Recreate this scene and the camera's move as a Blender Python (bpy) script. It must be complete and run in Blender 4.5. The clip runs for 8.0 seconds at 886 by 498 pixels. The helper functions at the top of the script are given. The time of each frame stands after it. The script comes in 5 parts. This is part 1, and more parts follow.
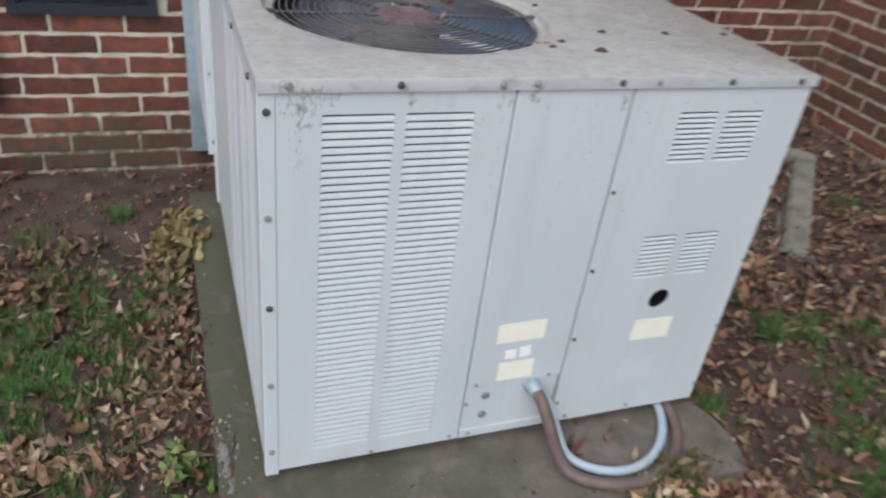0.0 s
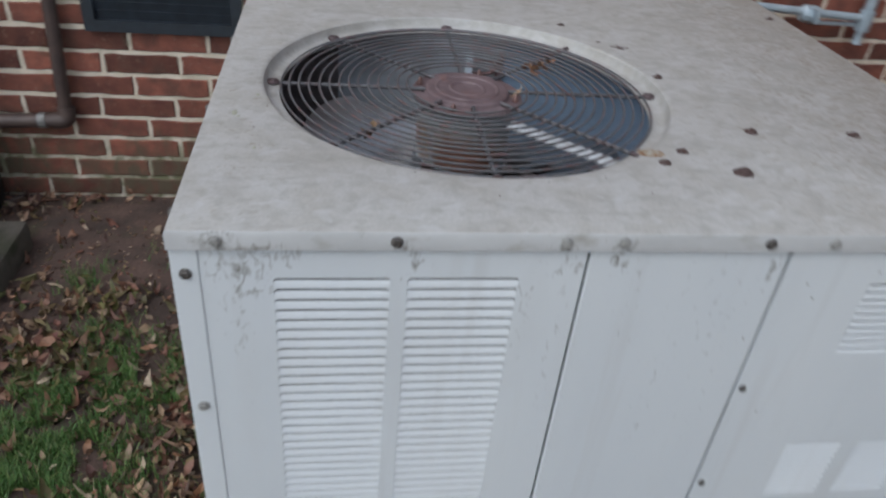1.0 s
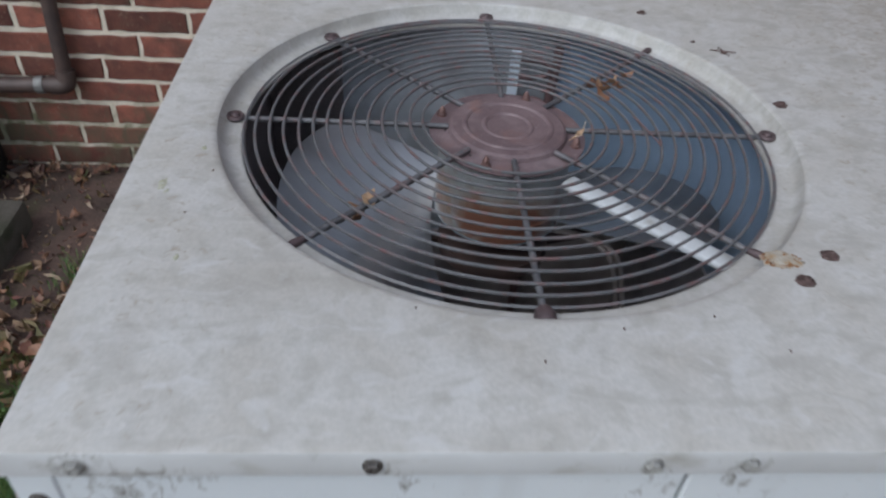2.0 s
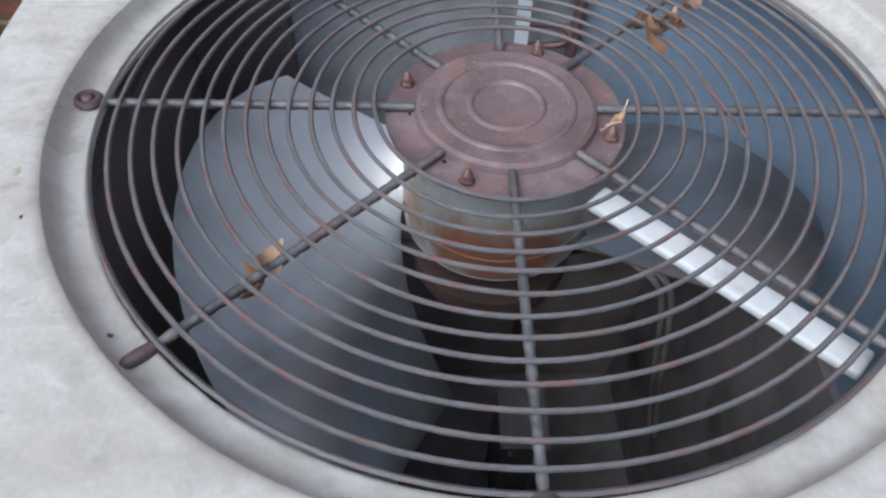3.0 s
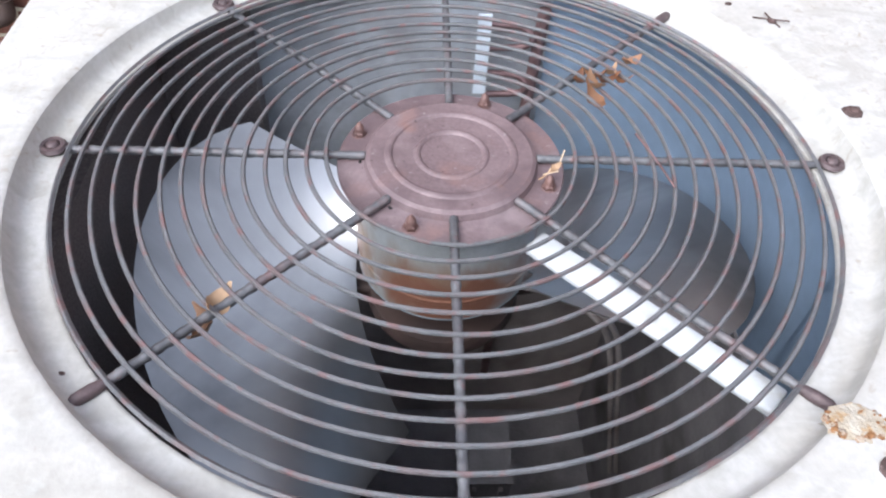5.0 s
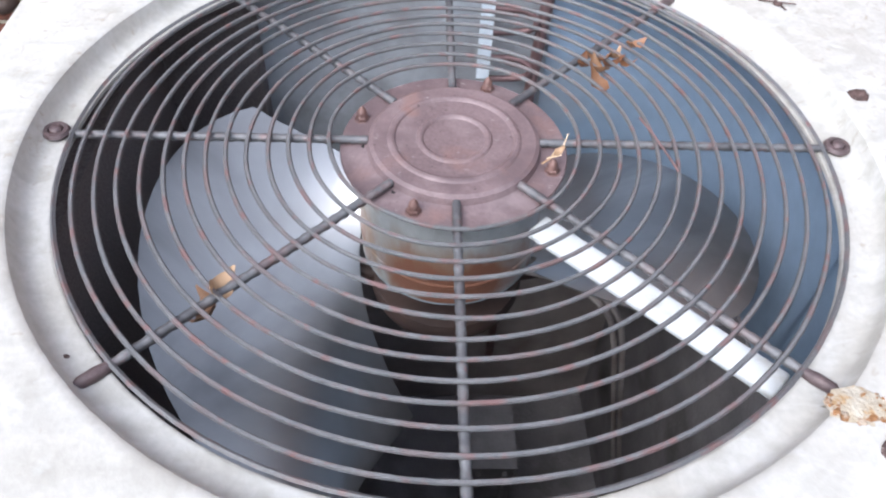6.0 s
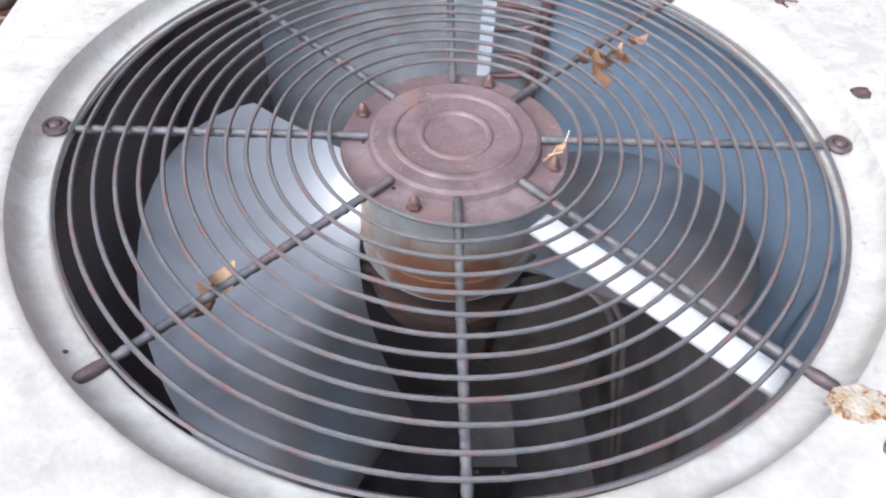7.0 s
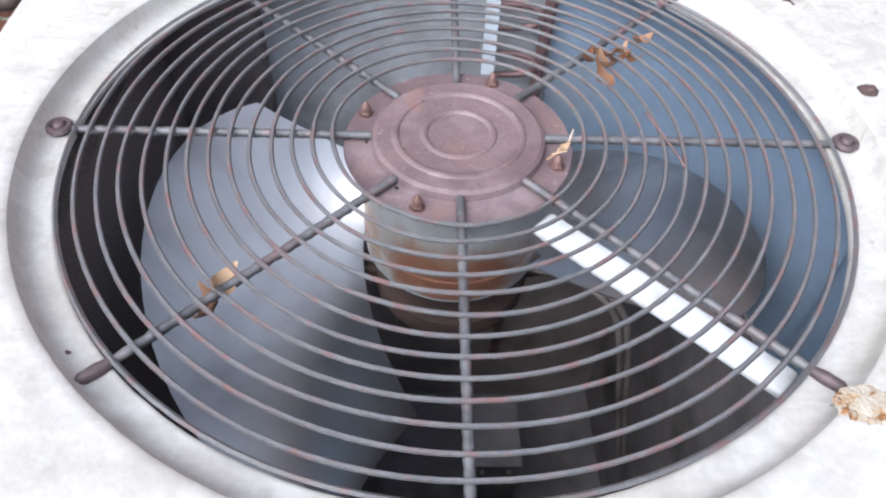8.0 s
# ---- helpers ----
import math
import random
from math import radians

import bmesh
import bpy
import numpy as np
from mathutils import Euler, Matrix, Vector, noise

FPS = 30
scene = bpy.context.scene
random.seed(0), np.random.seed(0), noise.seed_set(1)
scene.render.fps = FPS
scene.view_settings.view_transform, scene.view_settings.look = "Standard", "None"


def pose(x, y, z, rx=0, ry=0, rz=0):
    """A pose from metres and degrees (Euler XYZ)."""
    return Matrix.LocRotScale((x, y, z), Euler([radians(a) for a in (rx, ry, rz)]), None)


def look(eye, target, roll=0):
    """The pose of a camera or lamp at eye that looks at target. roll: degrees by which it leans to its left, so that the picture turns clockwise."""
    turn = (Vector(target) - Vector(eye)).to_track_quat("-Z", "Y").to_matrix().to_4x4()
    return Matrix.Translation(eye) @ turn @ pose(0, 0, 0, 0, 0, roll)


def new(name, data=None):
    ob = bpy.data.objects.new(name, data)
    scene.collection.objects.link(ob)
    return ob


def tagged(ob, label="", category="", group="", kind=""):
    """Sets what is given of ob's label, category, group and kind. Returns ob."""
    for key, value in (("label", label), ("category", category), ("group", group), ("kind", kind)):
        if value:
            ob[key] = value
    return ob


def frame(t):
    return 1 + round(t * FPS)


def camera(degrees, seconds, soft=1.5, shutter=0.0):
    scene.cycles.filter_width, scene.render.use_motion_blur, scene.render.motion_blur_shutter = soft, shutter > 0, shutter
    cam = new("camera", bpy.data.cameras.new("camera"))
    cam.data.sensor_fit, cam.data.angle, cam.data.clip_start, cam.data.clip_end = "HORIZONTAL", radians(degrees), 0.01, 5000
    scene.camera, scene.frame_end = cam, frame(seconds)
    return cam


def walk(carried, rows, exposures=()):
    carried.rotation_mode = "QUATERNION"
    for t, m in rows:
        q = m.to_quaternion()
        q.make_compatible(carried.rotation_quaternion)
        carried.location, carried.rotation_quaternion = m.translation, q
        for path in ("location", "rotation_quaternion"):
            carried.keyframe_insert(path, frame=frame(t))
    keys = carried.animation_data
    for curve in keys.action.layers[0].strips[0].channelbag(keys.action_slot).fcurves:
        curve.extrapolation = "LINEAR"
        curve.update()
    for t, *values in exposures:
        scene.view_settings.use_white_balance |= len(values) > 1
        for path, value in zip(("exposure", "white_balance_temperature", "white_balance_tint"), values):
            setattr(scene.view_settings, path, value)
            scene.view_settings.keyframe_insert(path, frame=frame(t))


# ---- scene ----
cam = camera(62.33, 8.0, soft=2.2, shutter=0.4)
PATH = [
    (0, (-0.1032, -0.9393, 1.1737), (0.5562, 0.622, 0.1118), 7.60),
    (0.2, (-0.052, -0.8321, 1.1773), (0.5069, 0.7254, 0.0541), 6.52),
    (0.4, (-0.0125, -0.7749, 1.1872), (0.5005, 0.7907, 0.0534), 4.55),
    (0.5, (0.0007, -0.7524, 1.1941), (0.4837, 0.8151, 0.0497), 3.86),
    (0.7, (0.0424, -0.6873, 1.1958), (0.448, 0.8982, 0.0462), 4.05),
    (1, (0.145, -0.5418, 1.1805), (0.4298, 1.0888, 0.058), 5.83),
    (1.1, (0.1709, -0.5104, 1.1802), (0.3883, 1.1048, 0.0209), 6.21),
    (1.2, (0.196, -0.4751, 1.1885), (0.3637, 1.1317, 0.0094), 5.13),
    (2.3, (0.208, -0.1358, 1.1431), (0.3639, 1.3002, -0.2402), 5.08),
    (2.4, (0.2136, -0.1033, 1.135), (0.4223, 1.2949, -0.2797), 5.57),
    (2.5, (0.2196, -0.0844, 1.1293), (0.4152, 1.3009, -0.2999), 4.95),
    (2.7, (0.2324, -0.0392, 1.1177), (0.3514, 1.3033, -0.36), 3.24),
    (3, (0.2603, 0.0099, 1.1009), (0.3242, 1.2834, -0.44), 2.26),
    (3.2, (0.2673, 0.0222, 1.1), (0.317, 1.2758, -0.4575), 1.97),
    (3.5, (0.2812, 0.0255, 1.1025), (0.3181, 1.2915, -0.4454), 1.50),
    (4, (0.2843, 0.0147, 1.121), (0.3402, 1.3327, -0.3822), 1.59),
    (4.5, (0.2898, 0.0038, 1.1281), (0.3648, 1.3436, -0.3548), 1.91),
    (5, (0.2842, -0.0017, 1.1227), (0.3841, 1.3402, -0.357), 3.60),
    (6.5, (0.2858, -0.0033, 1.1207), (0.3679, 1.3049, -0.39), 3.06),
    (7, (0.2847, -0.0031, 1.1194), (0.3734, 1.3109, -0.3858), 3.46),
    (7.5, (0.2844, -0.002, 1.1203), (0.3673, 1.3127, -0.3846), 3.29),
    (8, (0.2863, -0.0016, 1.1184), (0.3587, 1.3108, -0.3891), 2.83),
]
# exposure along the way: the clip's camera opens up once the dark fan fills the picture
EXPOSURES = [(0.0, 0.93, 6550, 10), (0.5, 0.85, 6500, 10), (1.0, 0.63, 6450, 10), (1.2, 0.65, 6420, 10), (2.3, 0.82, 6340, 10), (2.5, 0.91, 6340, 10), (3.0, 1.44, 6400, 10), (3.5, 1.92, 6470, 11), (4.0, 2.14, 6490, 11), (4.5, 2.15, 6500, 12), (8.0, 2.15, 6500, 12)]
walk(cam, [(t, look(eye, target, roll)) for t, eye, target, roll in PATH], EXPOSURES)

# ---------------------------------------------------------------- light
world = bpy.data.worlds.new("overcast_sky")
scene.world = world
world.use_nodes = True
wn, wl = world.node_tree.nodes, world.node_tree.links
sky = wn.new("ShaderNodeTexSky")
sky.sky_type = "NISHITA"
sky.sun_disc = False
sky.sun_elevation = radians(48)
sky.sun_rotation = radians(223)
sky.air_density, sky.dust_density = 1.2, 0.6
grey = wn.new("ShaderNodeHueSaturation")
grey.inputs["Saturation"].default_value = 0.5
wl.new(sky.outputs["Color"], grey.inputs["Color"])
wl.new(grey.outputs["Color"], wn["Background"].inputs["Color"])
wn["Background"].inputs["Strength"].default_value = 0.12
sun_data = bpy.data.lights.new("sun", "SUN")
sun_data.energy, sun_data.angle, sun_data.color = 0.8, radians(40), (1.0, 0.98, 0.96)
sun = new("sun", sun_data)
sun.matrix_world = look((-1.8, -1.9, 3.3), (0, 0, 0))


# ---------------------------------------------------------------- materials
def surface(name, a, b, scale=20.0, rough=0.6, metal=0.0, bump=0.1, fine=180.0, stain=None, stain_scale=4.0,
            stain_at=0.55, stain_soft=0.12, rough_var=0.15, random_by="", spread=0.25, stretch=(1, 1, 1), specular=0.5):
    """A paint, metal or stone: two colours mixed by noise, a finer grain, stains with a shape of their own, relief."""
    m = bpy.data.materials.new(name)
    m.use_nodes = True
    n, l = m.node_tree.nodes, m.node_tree.links
    p = n["Principled BSDF"]
    geo = n.new("ShaderNodeNewGeometry")
    mp = n.new("ShaderNodeMapping")
    mp.inputs["Scale"].default_value = stretch
    l.new(geo.outputs["Position"], mp.inputs["Vector"])

    def noise_node(s, detail=4.0):
        t = n.new("ShaderNodeTexNoise")
        t.inputs["Scale"].default_value, t.inputs["Detail"].default_value = s, detail
        l.new(mp.outputs["Vector"], t.inputs["Vector"])
        return t.outputs["Fac"]

    def ramp(src, lo, hi):
        r = n.new("ShaderNodeMapRange")
        r.inputs["From Min"].default_value, r.inputs["From Max"].default_value = lo, hi
        l.new(src, r.inputs["Value"])
        return r.outputs["Result"]

    def mix(fac, c0, c1, kind="MIX"):
        x = n.new("ShaderNodeMix")
        x.data_type, x.blend_type = "RGBA", kind
        for socket, value in ((x.inputs[0], fac), (x.inputs[6], c0), (x.inputs[7], c1)):
            if isinstance(value, (int, float)):
                socket.default_value = value
            elif isinstance(value, tuple):
                socket.default_value = (*value, 1)
            else:
                l.new(value, socket)
        return x.outputs[2]

    big = noise_node(scale)
    col = mix(ramp(big, 0.35, 0.65), a, b)
    grain = noise_node(fine, 2.0)
    dark = n.new("ShaderNodeMapRange")
    dark.inputs["To Min"].default_value, dark.inputs["To Max"].default_value = 1 - spread * 0.5, 1 + spread * 0.5
    l.new(grain, dark.inputs["Value"])
    if random_by:
        if random_by == "object":
            rnd = n.new("ShaderNodeObjectInfo").outputs["Random"]
        else:
            rnd = geo.outputs["Random Per Island"]
        rr = n.new("ShaderNodeMapRange")
        rr.inputs["To Min"].default_value, rr.inputs["To Max"].default_value = 0.55, 1.35
        l.new(rnd, rr.inputs["Value"])
        mul = n.new("ShaderNodeMath")
        mul.operation = "MULTIPLY"
        l.new(rr.outputs["Result"], mul.inputs[0])
        l.new(dark.outputs["Result"], mul.inputs[1])
        shade = mul.outputs[0]
    else:
        shade = dark.outputs["Result"]
    gain = n.new("ShaderNodeVectorMath")
    gain.operation = "SCALE"
    l.new(col, gain.inputs[0])
    l.new(shade, gain.inputs["Scale"])
    col = gain.outputs["Vector"]
    if stain:
        s1 = noise_node(stain_scale, 8.0)
        col = mix(ramp(s1, stain_at, stain_at + stain_soft), col, stain)
    l.new(col, p.inputs["Base Color"])
    rv = n.new("ShaderNodeMapRange")
    rv.inputs["To Min"].default_value = max(0.02, rough - rough_var)
    rv.inputs["To Max"].default_value = min(1.0, rough + rough_var)
    l.new(big, rv.inputs["Value"])
    l.new(rv.outputs["Result"], p.inputs["Roughness"])
    p.inputs["Metallic"].default_value = metal
    p.inputs["Specular IOR Level"].default_value = specular
    if bump:
        bp = n.new("ShaderNodeBump")
        bp.inputs["Strength"].default_value = bump
        bp.inputs["Distance"].default_value = 0.003
        l.new(grain, bp.inputs["Height"])
        l.new(bp.outputs["Normal"], p.inputs["Normal"])
    return m


def grimed_or_shaded(base, name, spots, colour, scale=130, lo=0.69, hi=0.90):
    """A copy of a paint with mildew specks, stains or painted shading, broken by noise, that gather round given places
    and run down a little.
    """
    m = base.copy()
    m.name = name
    n, l = m.node_tree.nodes, m.node_tree.links
    p = n["Principled BSDF"]
    old = p.inputs["Base Color"].links[0].from_socket
    geo = n.new("ShaderNodeNewGeometry")
    t = n.new("ShaderNodeTexNoise")
    t.inputs["Scale"].default_value, t.inputs["Detail"].default_value, t.inputs["Distortion"].default_value = scale, 12, 0.8
    sq = n.new("ShaderNodeMapping")
    sq.inputs["Scale"].default_value = (1, 1, 0.55)
    l.new(geo.outputs["Position"], sq.inputs["Vector"])
    l.new(sq.outputs["Vector"], t.inputs["Vector"])
    total = None
    for (x, y, z), rx, rz, amount in spots:
        off = n.new("ShaderNodeVectorMath")
        off.operation = "SUBTRACT"
        off.inputs[1].default_value = (x, y, z)
        l.new(geo.outputs["Position"], off.inputs[0])
        sc = n.new("ShaderNodeVectorMath")
        sc.operation = "MULTIPLY"
        sc.inputs[1].default_value = (1 / rx, 0, 1 / rz)
        l.new(off.outputs["Vector"], sc.inputs[0])
        ln = n.new("ShaderNodeVectorMath")
        ln.operation = "LENGTH"
        l.new(sc.outputs["Vector"], ln.inputs[0])
        mr = n.new("ShaderNodeMapRange")
        mr.inputs["From Min"].default_value, mr.inputs["From Max"].default_value = 0.0, 1.0
        mr.inputs["To Min"].default_value, mr.inputs["To Max"].default_value = amount, 0.0
        l.new(ln.outputs["Value"], mr.inputs["Value"])
        if total is None:
            total = mr.outputs["Result"]
        else:
            mx = n.new("ShaderNodeMath")
            mx.operation = "MAXIMUM"
            l.new(total, mx.inputs[0])
            l.new(mr.outputs["Result"], mx.inputs[1])
            total = mx.outputs[0]
    add = n.new("ShaderNodeMath")
    add.operation = "ADD"
    l.new(total, add.inputs[0])
    l.new(t.outputs["Fac"], add.inputs[1])
    cut = n.new("ShaderNodeMapRange")
    cut.inputs["From Min"].default_value, cut.inputs["From Max"].default_value = lo, hi
    l.new(add.outputs[0], cut.inputs["Value"])
    x = n.new("ShaderNodeMix")
    x.data_type = "RGBA"
    l.new(cut.outputs["Result"], x.inputs[0])
    l.new(old, x.inputs[6])
    x.inputs[7].default_value = (*colour, 1)
    l.new(x.outputs[2], p.inputs["Base Color"])
    return m


def layered(base, name, scale, lo, hi, colour, stretch=(1, 1, 1), detail=6.0, warp=0.4):
    """A copy of a material with one more layer of patches: wear, rust bloom or dust with an uneven outline."""
    m = base.copy()
    m.name = name
    n, l = m.node_tree.nodes, m.node_tree.links
    p = n["Principled BSDF"]
    old = p.inputs["Base Color"].links[0].from_socket
    geo = n.new("ShaderNodeNewGeometry")
    mp = n.new("ShaderNodeMapping")
    mp.inputs["Scale"].default_value = stretch
    mp.inputs["Location"].default_value = (3.7, 1.9, 5.3)
    l.new(geo.outputs["Position"], mp.inputs["Vector"])
    t = n.new("ShaderNodeTexNoise")
    t.inputs["Scale"].default_value, t.inputs["Detail"].default_value, t.inputs["Distortion"].default_value = scale, detail, warp
    l.new(mp.outputs["Vector"], t.inputs["Vector"])
    cut = n.new("ShaderNodeMapRange")
    cut.inputs["From Min"].default_value, cut.inputs["From Max"].default_value = lo, hi
    l.new(t.outputs["Fac"], cut.inputs["Value"])
    x = n.new("ShaderNodeMix")
    x.data_type = "RGBA"
    l.new(cut.outputs["Result"], x.inputs[0])
    l.new(old, x.inputs[6])
    x.inputs[7].default_value = (*colour, 1)
    l.new(x.outputs[2], p.inputs["Base Color"])
    return m


def leaf_material(name, colours):
    """Leaves and blades: one colour for each island out of a ramp."""
    m = bpy.data.materials.new(name)
    m.use_nodes = True
    n, l = m.node_tree.nodes, m.node_tree.links
    p = n["Principled BSDF"]
    geo = n.new("ShaderNodeNewGeometry")
    r = n.new("ShaderNodeValToRGB")
    els = r.color_ramp.elements
    while len(els) < len(colours):
        els.new(0.5)
    for i, c in enumerate(colours):
        els[i].position = i / (len(colours) - 1)
        els[i].color = (*c, 1)
    info = n.new("ShaderNodeObjectInfo")
    both = n.new("ShaderNodeMath")
    both.operation = "ADD"
    l.new(geo.outputs["Random Per Island"], both.inputs[0])
    l.new(info.outputs["Random"], both.inputs[1])
    wrap = n.new("ShaderNodeMath")
    wrap.operation = "FRACT"
    l.new(both.outputs[0], wrap.inputs[0])
    l.new(wrap.outputs[0], r.inputs["Fac"])
    t = n.new("ShaderNodeTexNoise")
    t.inputs["Scale"].default_value = 90
    l.new(geo.outputs["Position"], t.inputs["Vector"])
    v = n.new("ShaderNodeMapRange")
    v.inputs["To Min"].default_value, v.inputs["To Max"].default_value = 0.6, 1.4
    l.new(t.outputs["Fac"], v.inputs["Value"])
    g = n.new("ShaderNodeVectorMath")
    g.operation = "SCALE"
    l.new(r.outputs["Color"], g.inputs[0])
    l.new(v.outputs["Result"], g.inputs["Scale"])
    l.new(g.outputs["Vector"], p.inputs["Base Color"])
    p.inputs["Roughness"].default_value = 0.6
    return m


PAINT = surface("cabinet_paint", (0.625, 0.665, 0.685), (0.575, 0.62, 0.65), 4, 0.34, 0, 0.05, 9, (0.53, 0.55, 0.555), 11, 0.56, 0.4, spread=0.03, stretch=(1, 1, 0.35))
FLANGE = surface("flange_paint", (0.495, 0.51, 0.515), (0.425, 0.435, 0.435), 16, 0.42, 0, 0.04, 120, (0.30, 0.29, 0.26), 60, 0.54, 0.25, spread=0.10, stretch=(0.6, 1, 1))
FLANGE = grimed_or_shaded(FLANGE, "screw_stained_flange", [((0.041, 0, 0.815), 0.035, 0.022, 0.34), ((0.075, 0, 0.810), 0.05, 0.012, 0.30), ((0.41, 0, 0.815), 0.022, 0.020, 0.26), ((0.353, 0, 0.812), 0.022, 0.018, 0.26), ((0.205, 0, 0.811), 0.02, 0.012, 0.26)], (0.20, 0.19, 0.17), 150, 0.66, 0.92)
PAINT = layered(PAINT, "streaked_cabinet_paint", 34, 0.58, 0.82, (0.535, 0.56, 0.57), (1, 1, 0.05), 8.0, 0.5)
GRIMY_PAINT = grimed_or_shaded(PAINT, "mildewed_cabinet_paint", [((0.06, 0, 0.785), 0.05, 0.05, 0.30), ((0.055, 0, 0.75), 0.02, 0.09, 0.24), ((0.10, 0, 0.80), 0.03, 0.02, 0.25), ((0.213, 0, 0.793), 0.012, 0.04, 0.30),
                                                    ((0.43, 0, 0.77), 0.022, 0.13, 0.11), ((0.53, 0, 0.75), 0.035, 0.20, 0.10), ((0.325, 0, 0.72), 0.02, 0.12, 0.14), ((0.41, 0, 0.80), 0.02, 0.03, 0.3), ((0.36, 0, 0.72), 0.012, 0.2, 0.12), ((0.48, 0, 0.62), 0.03, 0.2, 0.10), ((0.36, 0, 0.79), 0.04, 0.03, 0.2), ((0.57, 0, 0.79), 0.02, 0.04, 0.24), ((0.33, 0, 0.76), 0.012, 0.05, 0.2)], (0.21, 0.205, 0.19), 150, 0.68, 0.95)
TOP_PAINT = surface("weathered_top_paint", (0.455, 0.452, 0.435), (0.40, 0.387, 0.358), 22, 0.5, 0, 0.10, 300, (0.30, 0.29, 0.26), 60, 0.52, 0.32, spread=0.3, stretch=(1, 0.85, 1))
TOP_PAINT = grimed_or_shaded(TOP_PAINT, "stained_top_paint", [((1.02, 0, 0.83), 0.62, 1, 0.36), ((0.05, 0, 0.83), 0.10, 1, 0.14)], (0.30, 0.265, 0.22))
TOP_PAINT = layered(TOP_PAINT, "smeared_top_paint", 15, 0.50, 0.76, (0.335, 0.325, 0.30), (1, 1.8, 1), 8.0, 1.6)
TOP_PAINT = layered(TOP_PAINT, "scuffed_top_paint", 34, 0.56, 0.80, (0.50, 0.505, 0.50), (1, 1.6, 1), 8.0, 1.2)
GALV = surface("galvanised_steel", (0.42, 0.50, 0.55), (0.34, 0.42, 0.47), 30, 0.45, 0.35, 0.05, 120, spread=0.2)
GALV_IN = surface("dusty_inner_steel", (0.46, 0.42, 0.41), (0.34, 0.305, 0.295), 12, 0.7, 0.1, 0.08, 90, (0.13, 0.09, 0.075), 7, 0.54, 0.2)
LINING = surface("dusty_galvanised_lining", (0.27, 0.37, 0.50), (0.225, 0.315, 0.425), 10, 0.45, 0.15, 0.06, 90, (0.34, 0.34, 0.34), 5, 0.58, 0.25, spread=0.2)
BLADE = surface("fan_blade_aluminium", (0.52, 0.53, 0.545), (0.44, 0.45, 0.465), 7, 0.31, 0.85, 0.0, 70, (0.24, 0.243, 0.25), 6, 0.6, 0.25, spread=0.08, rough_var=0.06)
# sheen falloff from hub to tips is painted in as darker colour
BLADE = grimed_or_shaded(BLADE, "tip_soiled_blade", [((0.085, 0, 0.72), 0.150, 9, 0.50), ((0.54, 0, 0.72), 0.150, 9, 0.50)], (0.15, 0.152, 0.16), 9, 0.42, 1.06)
REAR = layered(surface("dusty_grey_partition", (0.47, 0.51, 0.555), (0.36, 0.39, 0.425), 14, 0.6, 0.1, 0.1, 120, (0.13, 0.115, 0.11), 9, 0.5, 0.25, spread=0.3), "streaked_partition", 30, 0.62, 0.70, (0.42, 0.44, 0.47), (1, 1, 0.3))
BOARD = surface("dusty_insulation_board", (0.29, 0.275, 0.285), (0.215, 0.205, 0.215), 20, 0.8, 0, 0.3, 200, (0.07, 0.06, 0.055), 7, 0.54, 0.2)
WIRE = surface("guard_wire", (0.125, 0.13, 0.138), (0.16, 0.16, 0.167), 70, 0.55, 0.3, 0.15, 600, (0.165, 0.125, 0.125), 45, 0.50, 0.2, spread=0.55)
WIRE = layered(WIRE, "rust_freckled_wire", 85, 0.55, 0.68, (0.185, 0.112, 0.11))
RUST = surface("rusty_plate", (0.19, 0.137, 0.143), (0.14, 0.098, 0.103), 26, 0.55, 0.15, 0.12, 420, (0.235, 0.18, 0.185), 34, 0.52, 0.25, spread=0.6)
RUST = layered(RUST, "rust_bloom_plate", 38, 0.55, 0.75, (0.215, 0.125, 0.112))
RUST = layered(RUST, "pitted_rusty_plate", 330, 0.68, 0.74, (0.06, 0.04, 0.038), detail=3.0)
RUST = layered(RUST, "scuffed_rusty_plate", 120, 0.67, 0.74, (0.36, 0.32, 0.32), (1, 2.0, 1))
RUST = layered(RUST, "dulled_rusty_plate", 17, 0.50, 0.66, (0.125, 0.088, 0.094), warp=1.2)
MOTOR = surface("motor_shell", (0.44, 0.47, 0.48), (0.36, 0.385, 0.39), 16, 0.5, 0.2, 0.15, 220, (0.30, 0.31, 0.30), 30, 0.55, 0.2, spread=0.25)
MOTOR = grimed_or_shaded(MOTOR, "ochre_stained_motor", [((0.30, 0, 0.755), 0.095, 0.040, 0.42)], (0.29, 0.21, 0.155), 26, 0.56, 0.80)
MOTOR = grimed_or_shaded(MOTOR, "rust_patched_motor", [((0.315, 0, 0.745), 0.090, 0.042, 0.60)], (0.235, 0.108, 0.070), 30, 0.60, 0.86)
MOTOR = layered(MOTOR, "flecked_motor", 60, 0.64, 0.76, (0.30, 0.26, 0.23), (1, 1, 0.6))
STUD = surface("coppery_stud", (0.20, 0.115, 0.10), (0.13, 0.075, 0.068), 120, 0.45, 0.35, 0.3, 500, (0.36, 0.29, 0.27), 160, 0.60, 0.1, spread=0.4)
COPPER = surface("copper_tube", (0.24, 0.15, 0.15), (0.17, 0.105, 0.105), 40, 0.5, 0.5, 0.1, 200)
SCREW = surface("screw_head", (0.16, 0.15, 0.14), (0.08, 0.07, 0.065), 150, 0.5, 0.6, 0.2, 500)
RUST_SCREW = surface("rusted_screw", (0.105, 0.065, 0.06), (0.055, 0.036, 0.032), 200, 0.75, 0.2, 0.5, 600, (0.17, 0.12, 0.115), 260, 0.60, 0.1, spread=0.5)
